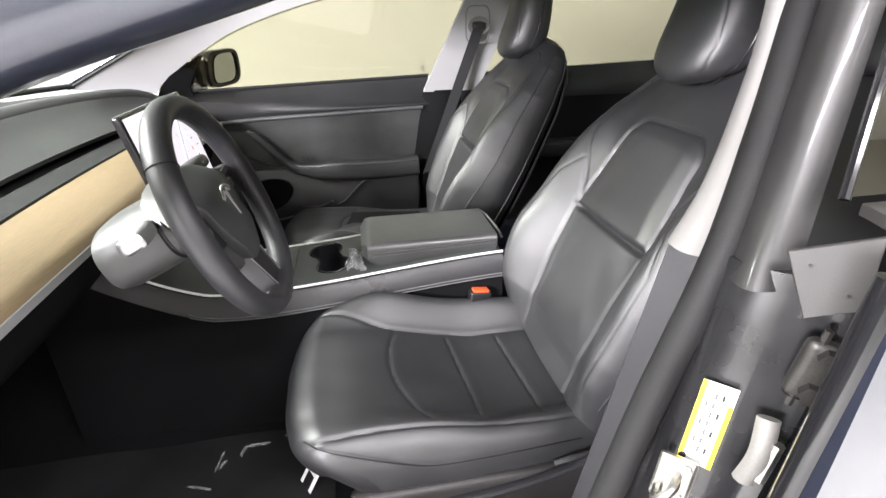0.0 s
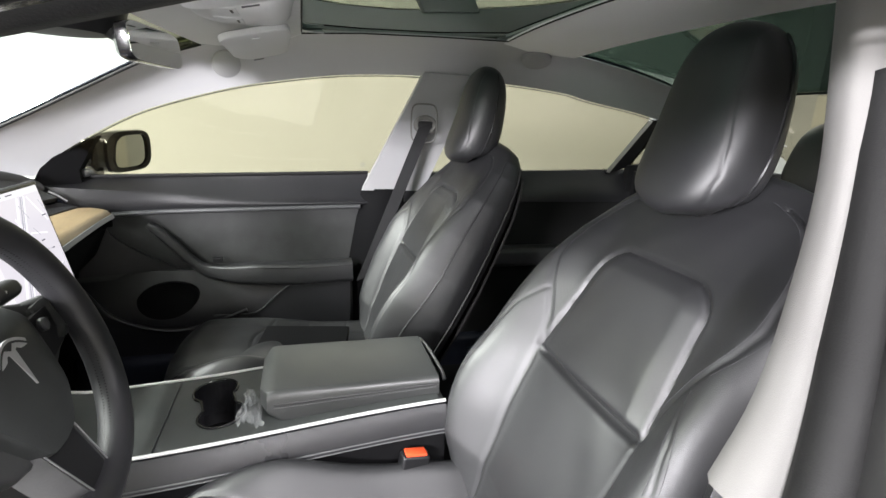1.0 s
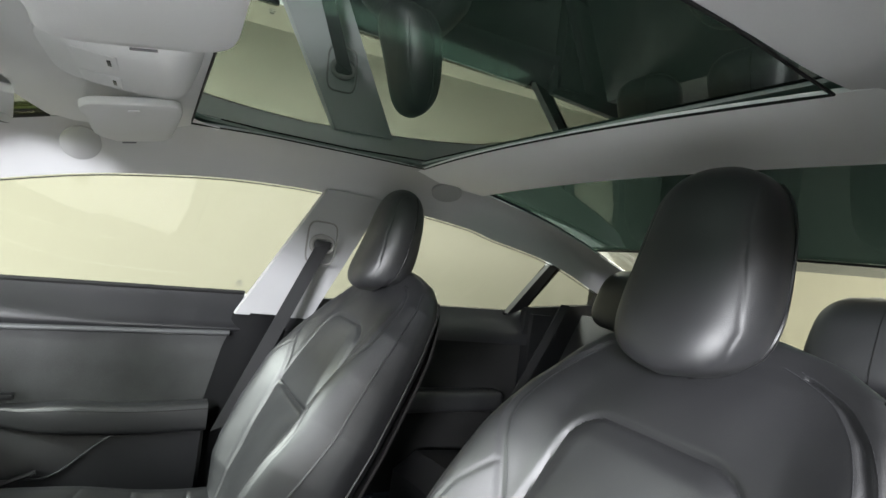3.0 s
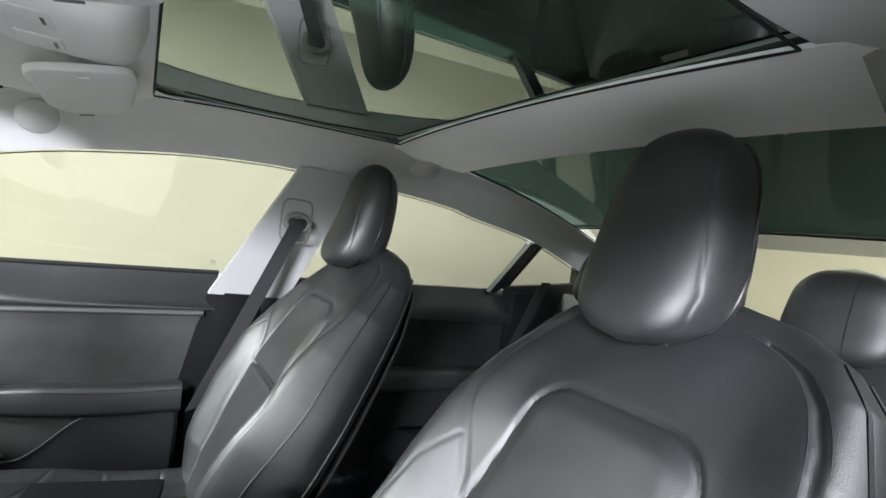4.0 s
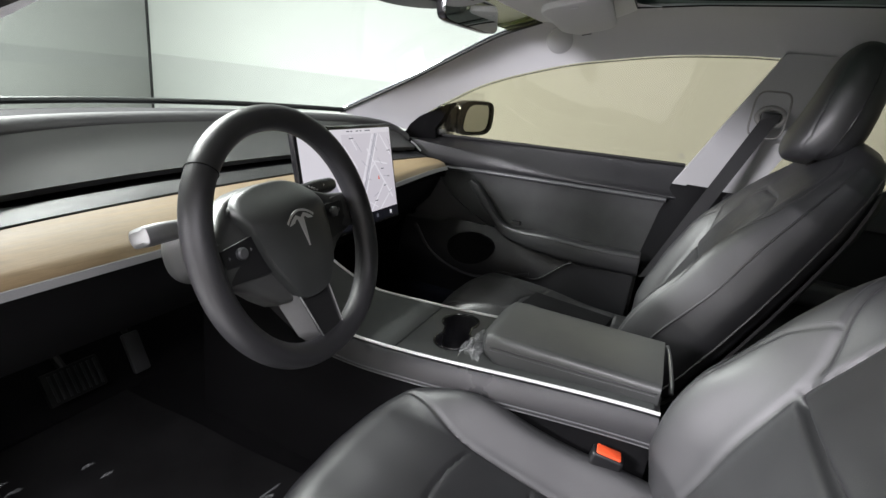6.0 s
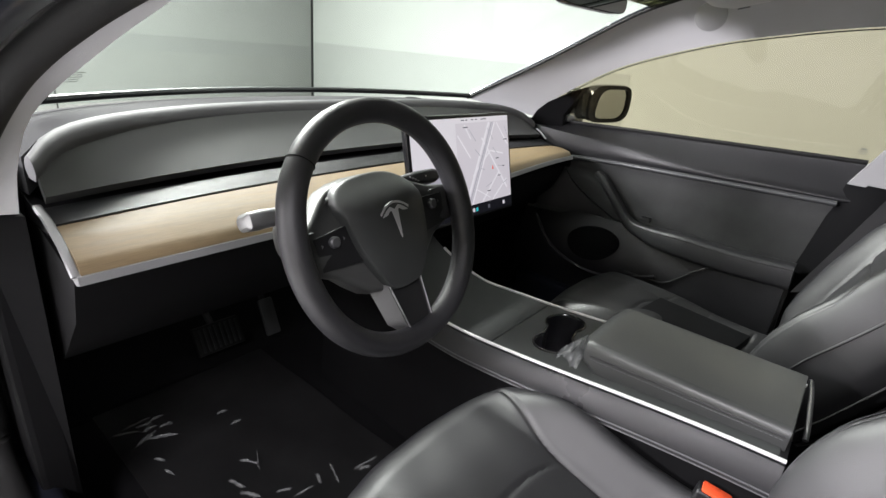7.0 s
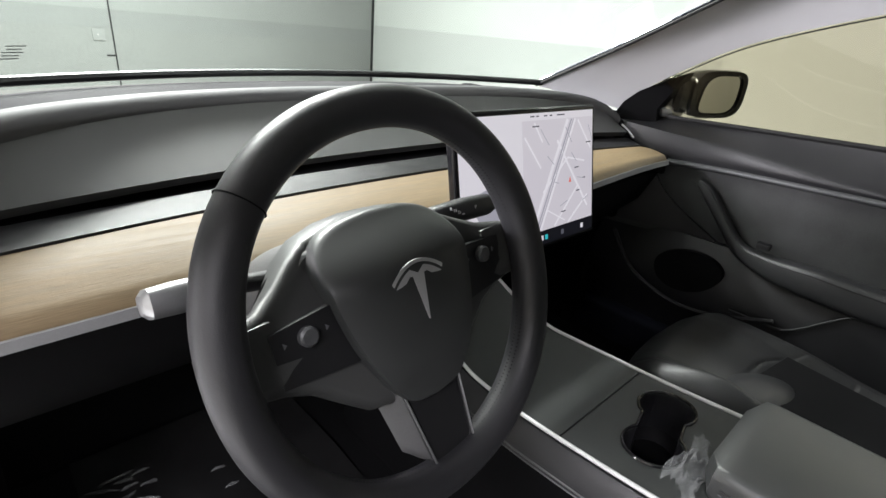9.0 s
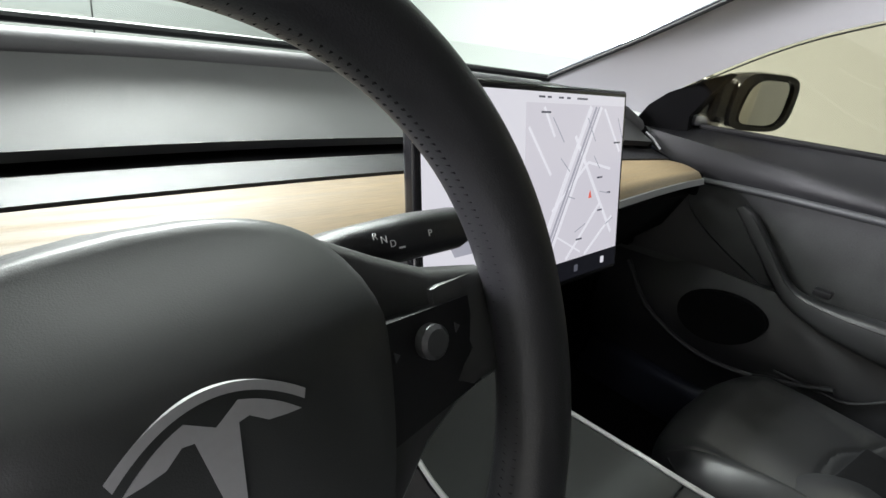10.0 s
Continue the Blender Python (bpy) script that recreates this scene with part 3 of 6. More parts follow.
def headrest_mesh():
    loops = []
    n = 200
    for k in range(91):
        q = math.sin(math.pi / 2 * (-1 + 2 * k / 90)) * 0.5 + 0.5 * (-1 + 2 * k / 90)
        e, wid, th, xc, zc = headrest_ring(q)
        loop = []
        for i in range(n):
            t = 2 * math.pi * i / n
            c, sn = math.cos(t), math.sin(t)
            w = wid * math.copysign(abs(c) ** 0.72, c)
            d = th * math.copysign(abs(sn) ** 0.85, sn)
            if sn > 0:
                d += groove(abs(w) - lerp_table(HEAD_SEAM, q), 0.0018, 0.0016) * e
            # the lower front edge dips to a shallow point
            z = zc - (0.016 * (1 - abs(w) / 0.1) * smooth01(-0.6, -0.95, q)) * (1 if sn > 0 else 0.3)
            loop.append(Vector((xc - d, w, z)))
        loops.append(loop)
    return rings(loops)


def cushion_top(w, x):
    """Height of the cushion's upper face; x from -0.52 (nose) to 0.04 (under the backrest)."""
    a = abs(w)
    z = -0.035 + 0.055 * smooth01(-0.12, -0.4, x)
    z -= 0.042 * smooth01(-0.44, -0.53, x)
    if w > 0:
        z += 0.07 * smooth01(0.11, 0.185, a) * smooth01(-0.53, -0.3, x) - 0.012 * smooth01(-0.1, 0.02, x) * smooth01(0.12, 0.2, a)
        lim = 0.116 + 0.05 * smooth01(-0.3, -0.47, x)
    else:
        z += (0.006 + 0.024 * smooth01(-0.42, -0.18, x)) * smooth01(0.13, 0.19, a)
        lim = 0.188 + 0.006 * smooth01(-0.3, -0.47, x)
    z += groove(a - lim, 0.0035, 0.004) * smooth01(-0.5, -0.44, x)
    if a < lim:
        for k, xc in enumerate((-0.318, -0.2, -0.085)):
            bend = xc + (0.03 * (a / 0.15) ** 2 + 0.01 * smooth01(-0.06, -0.17, w) if k == 0 else 0.012 - 0.09 * w)
            fade = smooth01(lim, lim - 0.03, a)
            z += groove(x - bend, 0.0032, 0.0032) * fade
            z += 0.0008 * math.exp(-(((x - bend - 0.012) / 0.01) ** 2)) * fade
    return z


def cushion_width(x):
    t = (x + 0.53) / 0.58
    return 0.228 - 0.05 * (1 - smooth01(0.0, 0.2, t)) ** 2 - 0.012 * smooth01(0.5, 1, t)


def cushion_surface(q, x):
    w = q * cushion_width(x)
    nose = math.sqrt(max(0.0, 1 - (1 - min(1, (x + 0.53) / 0.06)) ** 2))
    z = -0.085 + (cushion_top(w, x) + 0.085) * (1 - abs(q) ** 7) ** 0.35
    z += 0.0012 * math.sin(33 * x + 14 * w) * math.sin(45 * w - 12 * x)
    return Vector((x, w, -0.085 + (z + 0.085) * (0.25 + 0.75 * nose)))


def tuck(v):
    """Draws the lower front of the cushion back under its nose, and bows the nose forward in its middle."""
    bow = 0.036 * (1 - (v.y / 0.235) ** 2) * smooth01(-0.2, -0.52, v.x)
    return Vector((v.x + 0.11 * smooth01(0.0, -0.13, v.z) * smooth01(-0.25, -0.53, v.x) - bow, v.y, v.z))


def cushion_side(x, z, sd):
    """The place on the cushion's flank at the height z."""
    a, b = 0.85, 1.0
    for _ in range(30):
        c = (a + b) / 2
        a, b = (c, b) if cushion_surface(c, x).z > z else (a, c)
    p = cushion_surface(a, x)
    return tuck(Vector((x, sd * (p.y + 0.0004), p.z)))


def cushion_mesh():
    loops, nw = [], 170
    for k in range(161):
        x = -0.53 + 0.58 * k / 160
        width = cushion_width(x)
        nose = math.sqrt(max(0.0, 1 - (1 - min(1, (x + 0.53) / 0.06)) ** 2))
        low = -0.15
        loop = [cushion_surface(math.copysign(abs(2 * i / nw - 1) ** 0.85, 2 * i / nw - 1), x) for i in range(nw + 1)]
        for i in range(1, 12):
            q = 1 - 2 * i / 12
            loop.append(Vector((x, q * width * 0.97, -0.085 + (low + 0.085) * (0.3 + 0.7 * nose) * (1 - abs(q) ** 6) ** 0.3)))
        loops.append([tuck(v) for v in loop])
    return rings(loops)


def front_seat(m, label, swell=0.0, head=0.0):
    th = thing("front_seat", label, "car seat", m, group="front seats")
    part("backrest", seat_back_mesh(swell), LEATHER, th)
    part("cushion", cushion_mesh(), LEATHER, th)
    part("headrest", headrest_mesh(), LEATHER, th).location.x = head
    part("headrest_post", sweep([(0.29, 0, 0.5), (0.285, 0, 0.6)], 0.03, 12), BLACK, th)
    # rear shell of the backrest
    def shell(u, v):
        s = 0.0 + 0.6 * v
        w = (2 * u - 1)
        return back_point(w * lerp_table(BACK_W, s) * 0.97, s, -back_thick(s) * 1.2 - 0.006 + 0.03 * abs(w) ** 5)
    part("back_shell", sheet(shell, 20, 20, 0.006, -N_DIR), SEAT_SHELL, th, "black plastic shell")
    # leather seams with thread
    none = Vector((0, 0, 0))
    for sd in (-1, 1):
        rim = [0.02 + 0.6 * k / 40 for k in range(41)]
        part("edge_piping", sweep([back_surface(sd * half_width(s, sd, swell) * 0.955, s, 0.0004, swell) for s in rim], 0.0024, 6), LEATHER, th)
        part("rear_piping", sweep([back_point(sd * (half_width(s, sd, swell) + 0.0005), s, -0.02) for s in rim], 0.0022, 6), SEAT_SHELL, th)
        for off in (-0.008, 0.008):
            rows = [(s, w + off) for s, w in SHOULDER if s >= (0.28 if off < 0 else 0.376)]
            part("stitching", stitch_line([back_surface(sd * w, s, 0.0006, swell) for s, w in rows], none, 0.0048, 0.0034, 0.00045), SEAT_THREAD, th, "grey stitching")
            part("stitching", stitch_line([back_surface(sd * (w + off * 0.8), s, 0.0006, swell) for s, w in CREST], none, 0.0048, 0.0034, 0.00045), SEAT_THREAD, th, "grey stitching")
        flank = [cushion_side(-0.47 + 0.46 * k / 30, 0.008 - 0.055 * smooth01(0, 1, k / 14), sd) for k in range(31)]
        part("flank_seam", sweep(flank, 0.0016, 6), BLACK, th)
        part("stitching", stitch_line([p + Vector((0, sd * 0.0012, 0.006)) for p in flank], none, 0.0048, 0.0034, 0.00045), SEAT_THREAD, th, "grey stitching")
        ring = []
        for k in range(31):
            q = -0.93 + 1.75 * k / 30
            e, wid, thick, xc, zc = headrest_ring(q)
            ring.append((xc + 0.012, sd * (wid * 0.995 + 0.0004), zc))
        part("headrest_piping", sweep(ring, 0.002, 6), BLACK, th).location.x = head
    for sd in (-1, 1):
        part("side_shield", box(-0.42, sd * 0.19, -0.2, 0.06, sd * 0.222, -0.105, 0.015, 3), SEAT_SHELL, th, "black plastic side shield")
    part("side_strip", sweep(spline([(-0.36, -0.224, -0.142), (-0.2, -0.228, -0.132), (-0.06, -0.226, -0.11), (0.03, -0.222, -0.075)], 24), 0.009, 8, flat=0.8), PLASTIC, th, "satin grey trim strip")
    part("recline_lever", sweep(spline([(-0.06, -0.226, -0.085), (-0.03, -0.234, -0.07), (0.02, -0.234, -0.062)], 10), 0.006, 8), BLACK, th)
    part("seat_base", box(-0.4, -0.2, -0.24, 0.04, 0.2, -0.13, 0.02, 2), BLACK, th)
    for sd in (-1, 1):
        part("rail", box(-0.48, sd * 0.17 - 0.02, -0.28, 0.1, sd * 0.17 + 0.02, -0.24, 0.004), METAL, th, "steel floor rail")
    return th


driver = front_seat(pose(0.565, -0.335, 0.52), "black leather driver's seat with padded centre panel and headrest", 0.03)
passenger = front_seat(pose(0.465, 0.432, 0.515) @ Matrix.Diagonal((1, -1, 1, 1)), "black leather front passenger seat with padded centre panel and headrest", 0.0, 0.024)


def rear_seat():
    th = thing("rear_bench", "black leather rear bench with three low headrests", "car seat", pose(1.2, 0.05, 0.5))
    def cush(u, v):
        return Vector((-0.2 + 0.5 * v, -0.66 + 1.32 * u, 0.02 - 0.03 * v + 0.025 * abs(math.sin(2 * math.pi * u)) - 0.06 * (1 - smooth01(0, 0.15, v))))
    part("cushion", sheet(cush, 40, 14, 0.16, (0, 0, -1)), LEATHER, th)
    def back(u, v):
        return Vector((0.28 + 0.24 * v, -0.66 + 1.32 * u, 0.0 + 0.5 * v)) + Vector((-0.03 * abs(math.sin(2 * math.pi * u)), 0, 0)) * math.sin(math.pi * v)
    part("backrest", sheet(back, 40, 16, 0.12, (1, 0, 0)), LEATHER, th)
    for y in (-0.25, 0.09, 0.43):
        loops = []
        for k in range(25):
            q = -1 + 2 * k / 24
            e = max(0, 1 - abs(q) ** 3.4) ** 0.45
            loops.append([(0.48 + 0.03 * q + 0.055 * e * math.copysign(abs(math.sin(t)) ** 0.75, math.sin(t)), y + max((0.115 - 0.012 * q) * e, 0.003) * math.copysign(abs(math.cos(t)) ** 0.65, math.cos(t)), 0.585 + 0.11 * q) for t in (2 * math.pi * i / 36 for i in range(36))])
        rest = part("headrest", rings(loops), LEATHER, th)
        seam = [(0.48 + 0.03 * q - 0.0555 * max(0, 1 - abs(q) ** 3.4) ** 0.45, y - 0.03, 0.585 + 0.11 * q) for q in [-0.9 + 1.7 * k / 16 for k in range(17)]]
        part("seam", sweep(seam, 0.0012, 5), BLACK, rest)
    return th


rear_seat()

# ---- steering wheel ----
COLUMN = Matrix.Translation((0.007, -0.383, 0.8905)) @ Euler((0, radians(-20), 0)).to_matrix().to_4x4()
# the wheel stands turned a little to the left
WHEEL = COLUMN @ Matrix.Rotation(radians(5.5), 4, "X")
STALKS = Matrix.Translation((0.012, -0.384, 0.889)) @ Euler((0, radians(-27), 0)).to_matrix().to_4x4()
# local axes of the wheel: x towards the driver, y to the right, z up in the wheel's plane


def flat_shape(points, x0, x1, bm=None):
    """A plate with the outline of (y, z) points, from x0 to x1."""
    return rings([[(x, y, z) for y, z in points] for x in (x0, x1)], bm=bm)


def rim_point(t, grow=0.0):
    """A point of the rim's middle line, a circle pressed slightly towards a square."""
    c, s = math.cos(t), math.sin(t)
    return (0.157 + grow) * math.copysign(abs(c) ** 0.95, c), (0.163 + grow) * math.copysign(abs(s) ** 0.95, s)


def cover_roll(y, z):
    return 0.052 * smooth01(0.025, 0.095, z) + 0.016 * (abs(y) / 0.08) ** 3 + 0.008 * smooth01(-0.04, -0.09, z)


def steering_wheel():
    th = thing("steering_wheel", "black leather steering wheel with a silver-edged lower spoke", "steering wheel", WHEEL)
    n = 140
    path = [(0, *rim_point(2 * math.pi * k / n)) for k in range(n)]
    part("rim", sweep(path, 0.0172, 22, True, flat=1.15, up=(1, 0, 0)), RIM_LEATHER, th, "smooth black leather rim")
    for a in (136,):
        y, z = rim_point(radians(a))
        out = Vector((0, y, z)).normalized()
        ring = [Vector((0.0205 * math.sin(t), y, z)) + out * 0.0178 * math.cos(t) for t in (2 * math.pi * k / 28 for k in range(28))]
        part("rim_seam", sweep(ring, 0.0006, 5, True, up=(0, -out.z, out.y)), MATTE, th)
    thread = bmesh.new()
    for k in range(230):
        t = 2 * math.pi * k / 230
        y, z = rim_point(t, -0.0161)
        y2, z2 = rim_point(t + 0.008, -0.0161)
        sweep([(0.004, y, z), (-0.004, y2, z2)], 0.0008, 4, bm=thread)
    part("rim_stitching", thread, MATTE, th, "tight black stitching inside the rim")
    # airbag cover, a rounded shield that rolls back at its top
    half = [(0.0, 0.081), (0.03, 0.079), (0.052, 0.073), (0.066, 0.063), (0.073, 0.048), (0.074, 0.03), (0.071, 0.008), (0.064, -0.02), (0.054, -0.045), (0.043, -0.066), (0.034, -0.08), (0.024, -0.087), (0.0, -0.09)]
    right = spline([(0, y, z) for y, z in half], 36)
    edge = [(p.y, p.z) for p in right] + [(-p.y, p.z) for p in right[-2:0:-1]]
    loops = []
    for q in [0.02 + 0.96 * k / 26 for k in range(27)]:
        loops.append([(0.008 - cover_roll(y * q, z * q), y * q + 0.006, z * q) for y, z in edge])
    for q, dx in ((0.995, 0.002), (1.0, 0.006), (1.0, 0.03)):
        loops.append([(0.008 - cover_roll(y * q, z * q) - dx, y * q + 0.006, z * q) for y, z in edge])
    part("airbag_cover", rings(loops), AIRBAG, th, "matt black airbag cover")
    # hub behind the cover, running out to the rim on both sides
    half = [(0.0, 0.081), (0.03, 0.079), (0.058, 0.072), (0.08, 0.06), (0.1, 0.047), (0.12, 0.036), (0.148, 0.03), (0.148, -0.026), (0.135, -0.027), (0.118, -0.032), (0.098, -0.042), (0.078, -0.06), (0.055, -0.08), (0.03, -0.086), (0.0, -0.088)]
    out = [Vector((0, y, z)) for y, z in half] + [Vector((0, -y, z)) for y, z in half[-2:0:-1]]
    loops = []
    for x, e in ((-0.045, 0.0), (-0.02, 0.0), (-0.0145, 0.0015), (-0.0115, 0.005), (-0.011, 0.012)):
        loops.append([((x if x > -0.04 else x + 0.024 * smooth01(0.07, 0.14, abs(p.y))) - 0.004 - 0.034 * smooth01(0.02, 0.085, p.z) + 0.006 * max(0, (abs(p.y) - 0.11) / 0.045), p.y * (1 - e / 0.16), p.z - math.copysign(min(e, abs(p.z)), p.z)) for p in out])
    part("hub", rings(loops), HUB_SATIN, th, "satin dark grey hub with two side spokes")
    for sd in (-1, 1):
        yc = 0.006 + sd * 0.098
        spoke = part("spoke", box(-0.028, sd * 0.128 - 0.016, -0.024, -0.0145, sd * 0.128 + 0.016, 0.03, 0.006, 2), HUB_SATIN, th)
        def pad(u, v):
            y = 0.006 + sd * (0.064 + 0.062 * u - 0.012 * v * (1 - u))
            return Vector((-0.0128, y, 0.024 - 0.004 * u - (0.056 - 0.012 * u) * v))
        part("button_panel", sheet(pad, 6, 6, 0.008, (-1, 0, 0)), BLACK, spoke)
        knob = rings([[(x, yc + r * math.cos(t), 0.008 + r * math.sin(t)) for t in (2 * math.pi * k / 20 for k in range(20))] for x, r in ((-0.016, 0.008), (-0.008, 0.008), (-0.0062, 0.0062), (-0.0062, 0.004))])
        part("scroll_button", knob, DARK_SATIN, spoke, "small dark scroll button")
        for dy in (-0.018, 0.018):
            part("arrow_mark", flat_shape([(yc + dy - 0.0015, 0.0055), (yc + dy + 0.0015, 0.008), (yc + dy - 0.0015, 0.0105)], -0.0132, -0.0122), THREAD, spoke)
    # lower spoke: black face between two satin cheeks that flare towards the back
    def face(u, v):
        return Vector((-0.009 + 0.012 * v, (2 * u - 1) * (0.029 - 0.008 * v) + 0.004, -0.07 - 0.082 * v))
    part("lower_spoke", sheet(face, 8, 10, 0.02, (-1, 0, 0)), BLACK, th)
    for sd in (-1, 1):
        loops = []
        for k in range(15):
            v = k / 14
            x, z = -0.012 + 0.016 * v, -0.048 - 0.108 * v
            y0 = 0.034 - 0.012 * v - 0.012 * smooth01(0.85, 1.0, v)
            back = 0.014 - 0.005 * v
            loops.append([(x, 0.004 + sd * y0, z), (x, 0.004 + sd * (y0 + 0.0028), z), (x - 0.034, 0.004 + sd * (y0 + back), z), (x - 0.034, 0.004 + sd * (y0 + back - 0.004), z)])
        cheek = part("spoke_trim", rings(loops), CHEEK, th, "satin grey cheek of the lower spoke")
        part("bright_edge", sweep([(-0.0108 + 0.016 * v, 0.004 + sd * (0.0352 - 0.012 * v), -0.05 - 0.1 * v) for v in (k / 10 for k in range(11))], 0.0011, 6), SATIN, cheek)
    # emblem: a thin curved bar over a tapering stem with curved arms
    def bow(y, top):
        return top - 0.0125 * (y / 0.028) ** 2
    ys = [-0.028 + 0.056 * k / 20 for k in range(21)]
    bar = [(y, bow(y, 0.022)) for y in ys] + [(y * 0.96, bow(y, 0.019)) for y in ys[::-1]]
    left = [(y * 0.9, bow(y, 0.0165)) for y in ys if y < -0.006]
    arms = left + [(0.0, 0.0105)] + [(-y, z) for y, z in left[::-1]]
    stem = [(0.02, 0.0045), (0.0145, 0.0055), (0.0095, 0.0095), (0.0062, 0.009), (0.0, -0.031), (-0.0062, 0.009), (-0.0095, 0.0095), (-0.0145, 0.0055), (-0.02, 0.0045)]
    emblem = part("emblem", flat_shape(bar, -0.004, 0.0), EMBLEM, th, "silver emblem shape", smooth=False)
    emblem.matrix_basis = Matrix.Translation((0.0087, 0.0075, 0.0135)) @ Matrix.Rotation(radians(-3), 4, "Y")
    part("emblem_stem", flat_shape(arms + stem, -0.004, 0.0), EMBLEM, emblem, smooth=False)
    return th


HUB_SATIN = mat("hub_satin_plastic", (0.05, 0.051, 0.05), 0.36, bump=0.15, scale=1600, vary=0.08)
RIM_LEATHER = mat("wheel_leather", (0.018, 0.018, 0.02), 0.47, bump=0.2, scale=1200, stain=8)
AIRBAG = mat("airbag_soft_plastic", (0.034, 0.036, 0.0355), 0.42, bump=0.12, scale=1800, vary=0.08)
steering_wheel()


def column():
    th = thing("steering_column", "grey plastic steering column cover behind the wheel", "steering column", COLUMN)
    def piece(x0, x1, grow):
        loops = []
        for k in range(9):
            q = k / 8
            x = x0 + (x1 - x0) * q
            sc = 1 + 0.1 * (-0.04 - x) + grow * math.sin(math.pi * q)
            e = 0.96 if k in (0, 8) else 1.0
            loop = []
            for i in range(48):
                t = 2 * math.pi * i / 48
                c, sn = math.cos(t), math.sin(t)
                loop.append((x, 0.089 * sc * e * math.copysign(abs(c) ** 0.75, c), (0.05 if sn > 0 else 0.052) * sc * e * math.copysign(abs(sn) ** 0.75, sn) + 0.018 + 0.1 * (x + 0.04)))
            loops.append(loop)
        return rings(loops)
    part("collar", piece(-0.04, -0.066, 0.01), SOFT, th, "rounded grey collar behind the wheel")
    part("gap", piece(-0.064, -0.072, -0.05), BLACK, th)
    part("shroud", piece(-0.07, -0.17, 0.015), SOFT, th)
    return th


column()


# ---- dashboard ----
def dashboard():
    th = thing("dashboard", "dark soft dashboard with a wood band and slim vent slot", "dashboard")
    ys = [-0.7 + 1.4 * k / 56 for k in range(57)]
    def curve(depth, power=2.4):
        return lambda y: (depth * (abs(y) / 0.7) ** power, 0.0)
    def droop(k):
        return -0.006 * abs(k) ** 6 - 0.03 * abs(k) ** 22 - (0.014 * k**5 if k > 0 else 0)
    part("top_shelf", prism([(-0.9, 0.94), (-0.85, 0.962), (-0.72, 0.974), (-0.62, 0.975), (-0.62, 0.92), (-0.88, 0.9)], ys, lambda y: ((0.21 if y < 0 else 0.165) * (abs(y) / 0.7) ** 2.4, droop(y / 0.7))), SHELF, th)
    def rim_shift(y):
        k = abs(y) / 0.7
        return (0.22 if y < 0 else 0.165) * k**2.8 + 0.012 * k**22, droop(y / 0.7)
    part("rim", prism([(-0.605 - 0.026 * math.cos(math.pi * k / 16), 0.962 + 0.021 * math.sin(math.pi * k / 16)) for k in range(17)] + [(-0.585, 0.952), (-0.62, 0.95)], ys, rim_shift), DASH_RIM, th, "smooth raised rim")
    def pad(u, v):
        y = -0.69 + 1.38 * u
        k = abs(y) / 0.7
        x0, x1 = -0.588 + (0.21 if y < 0 else 0.16) * k**2.8, -0.462 + 0.095 * k**2.2
        z0, z1 = 0.972 + droop(y / 0.7), 0.889
        e = 0.016 * math.sin(math.pi * v)
        return Vector((x0 + (x1 - x0) * v - e * (1 - 0.5 * k), y, z0 + (z1 - z0) * v))
    part("upper_pad", sheet(pad, 56, 14, 0.015, (-0.5, 0, -0.8)), SOFT, th, "soft grey-black pad")
    part("vent_slot", prism([(-0.6, 0.9), (-0.53, 0.872), (-0.44, 0.858), (-0.44, 0.84), (-0.6, 0.84)], ys, curve(0.09)), BLACK, th)
    part("upper_strip", prism([(-0.437, 0.871), (-0.43, 0.872), (-0.388, 0.861), (-0.388, 0.85), (-0.445, 0.85)], ys, curve(0.06)), PLASTIC, th, "dark satin strip")
    def wood(u, v):
        y = -0.695 + 1.39 * u
        k = abs(y) / 0.7
        x0, x1 = -0.383 + 0.055 * k**2.4, -0.253 + 0.006 * k**2
        return Vector((x0 + (x1 - x0) * v, y, 0.858 - 0.036 * v - 0.008 * max(0, v - 0.9) / 0.1 + 0.005 * math.sin(math.pi * v) + 0.026 * v * smooth01(0.1, 0.68, y)))
    part("wood_band", sheet(wood, 56, 16, 0.012, (0, 0, -1)), WOOD, th, "pale open-pore wood band")
    part("wood_shadow_gap", prism([(-0.39, 0.856), (-0.378, 0.853), (-0.378, 0.84), (-0.39, 0.84)], ys, curve(0.055)), BLACK, th)
    part("lower_strip", prism([(-0.262, 0.816), (-0.25, 0.813), (-0.247, 0.802), (-0.262, 0.797), (-0.29, 0.806)], ys, lambda y: (0.006 * (abs(y) / 0.7) ** 2.4, 0.026 * smooth01(0.1, 0.68, y))), STRIP, th, "satin silver strip")
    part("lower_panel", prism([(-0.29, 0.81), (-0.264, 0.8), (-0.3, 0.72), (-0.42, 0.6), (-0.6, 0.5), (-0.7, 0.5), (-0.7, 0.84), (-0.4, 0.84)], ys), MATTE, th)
    for sd in (-1, 1):
        if sd > 0:
            part("end_cap", box(-0.46, sd * 0.709, 0.64, -0.36, sd * 0.719, 0.87, 0.012, 3), MATTE, th)
    part("band_end", box(-0.385, 0.7, 0.8, -0.25, 0.708, 0.85, 0.006), MATTE, th)
    part("band_end", sweep([(-0.385, -0.699, 0.873), (-0.34, -0.7, 0.866), (-0.29, -0.7, 0.845), (-0.25, -0.7, 0.812)], 0.006, 8, flat=0.6), STRIP, th, "satin silver end strip")
    part("end_filler", box(-0.7, 0.7, 0.62, -0.4, 0.774, 0.915, 0.02, 3), MATTE, th)
    part("end_filler", box(-0.7, -0.745, 0.62, -0.44, -0.7, 0.9, 0.02, 3), MATTE, th)
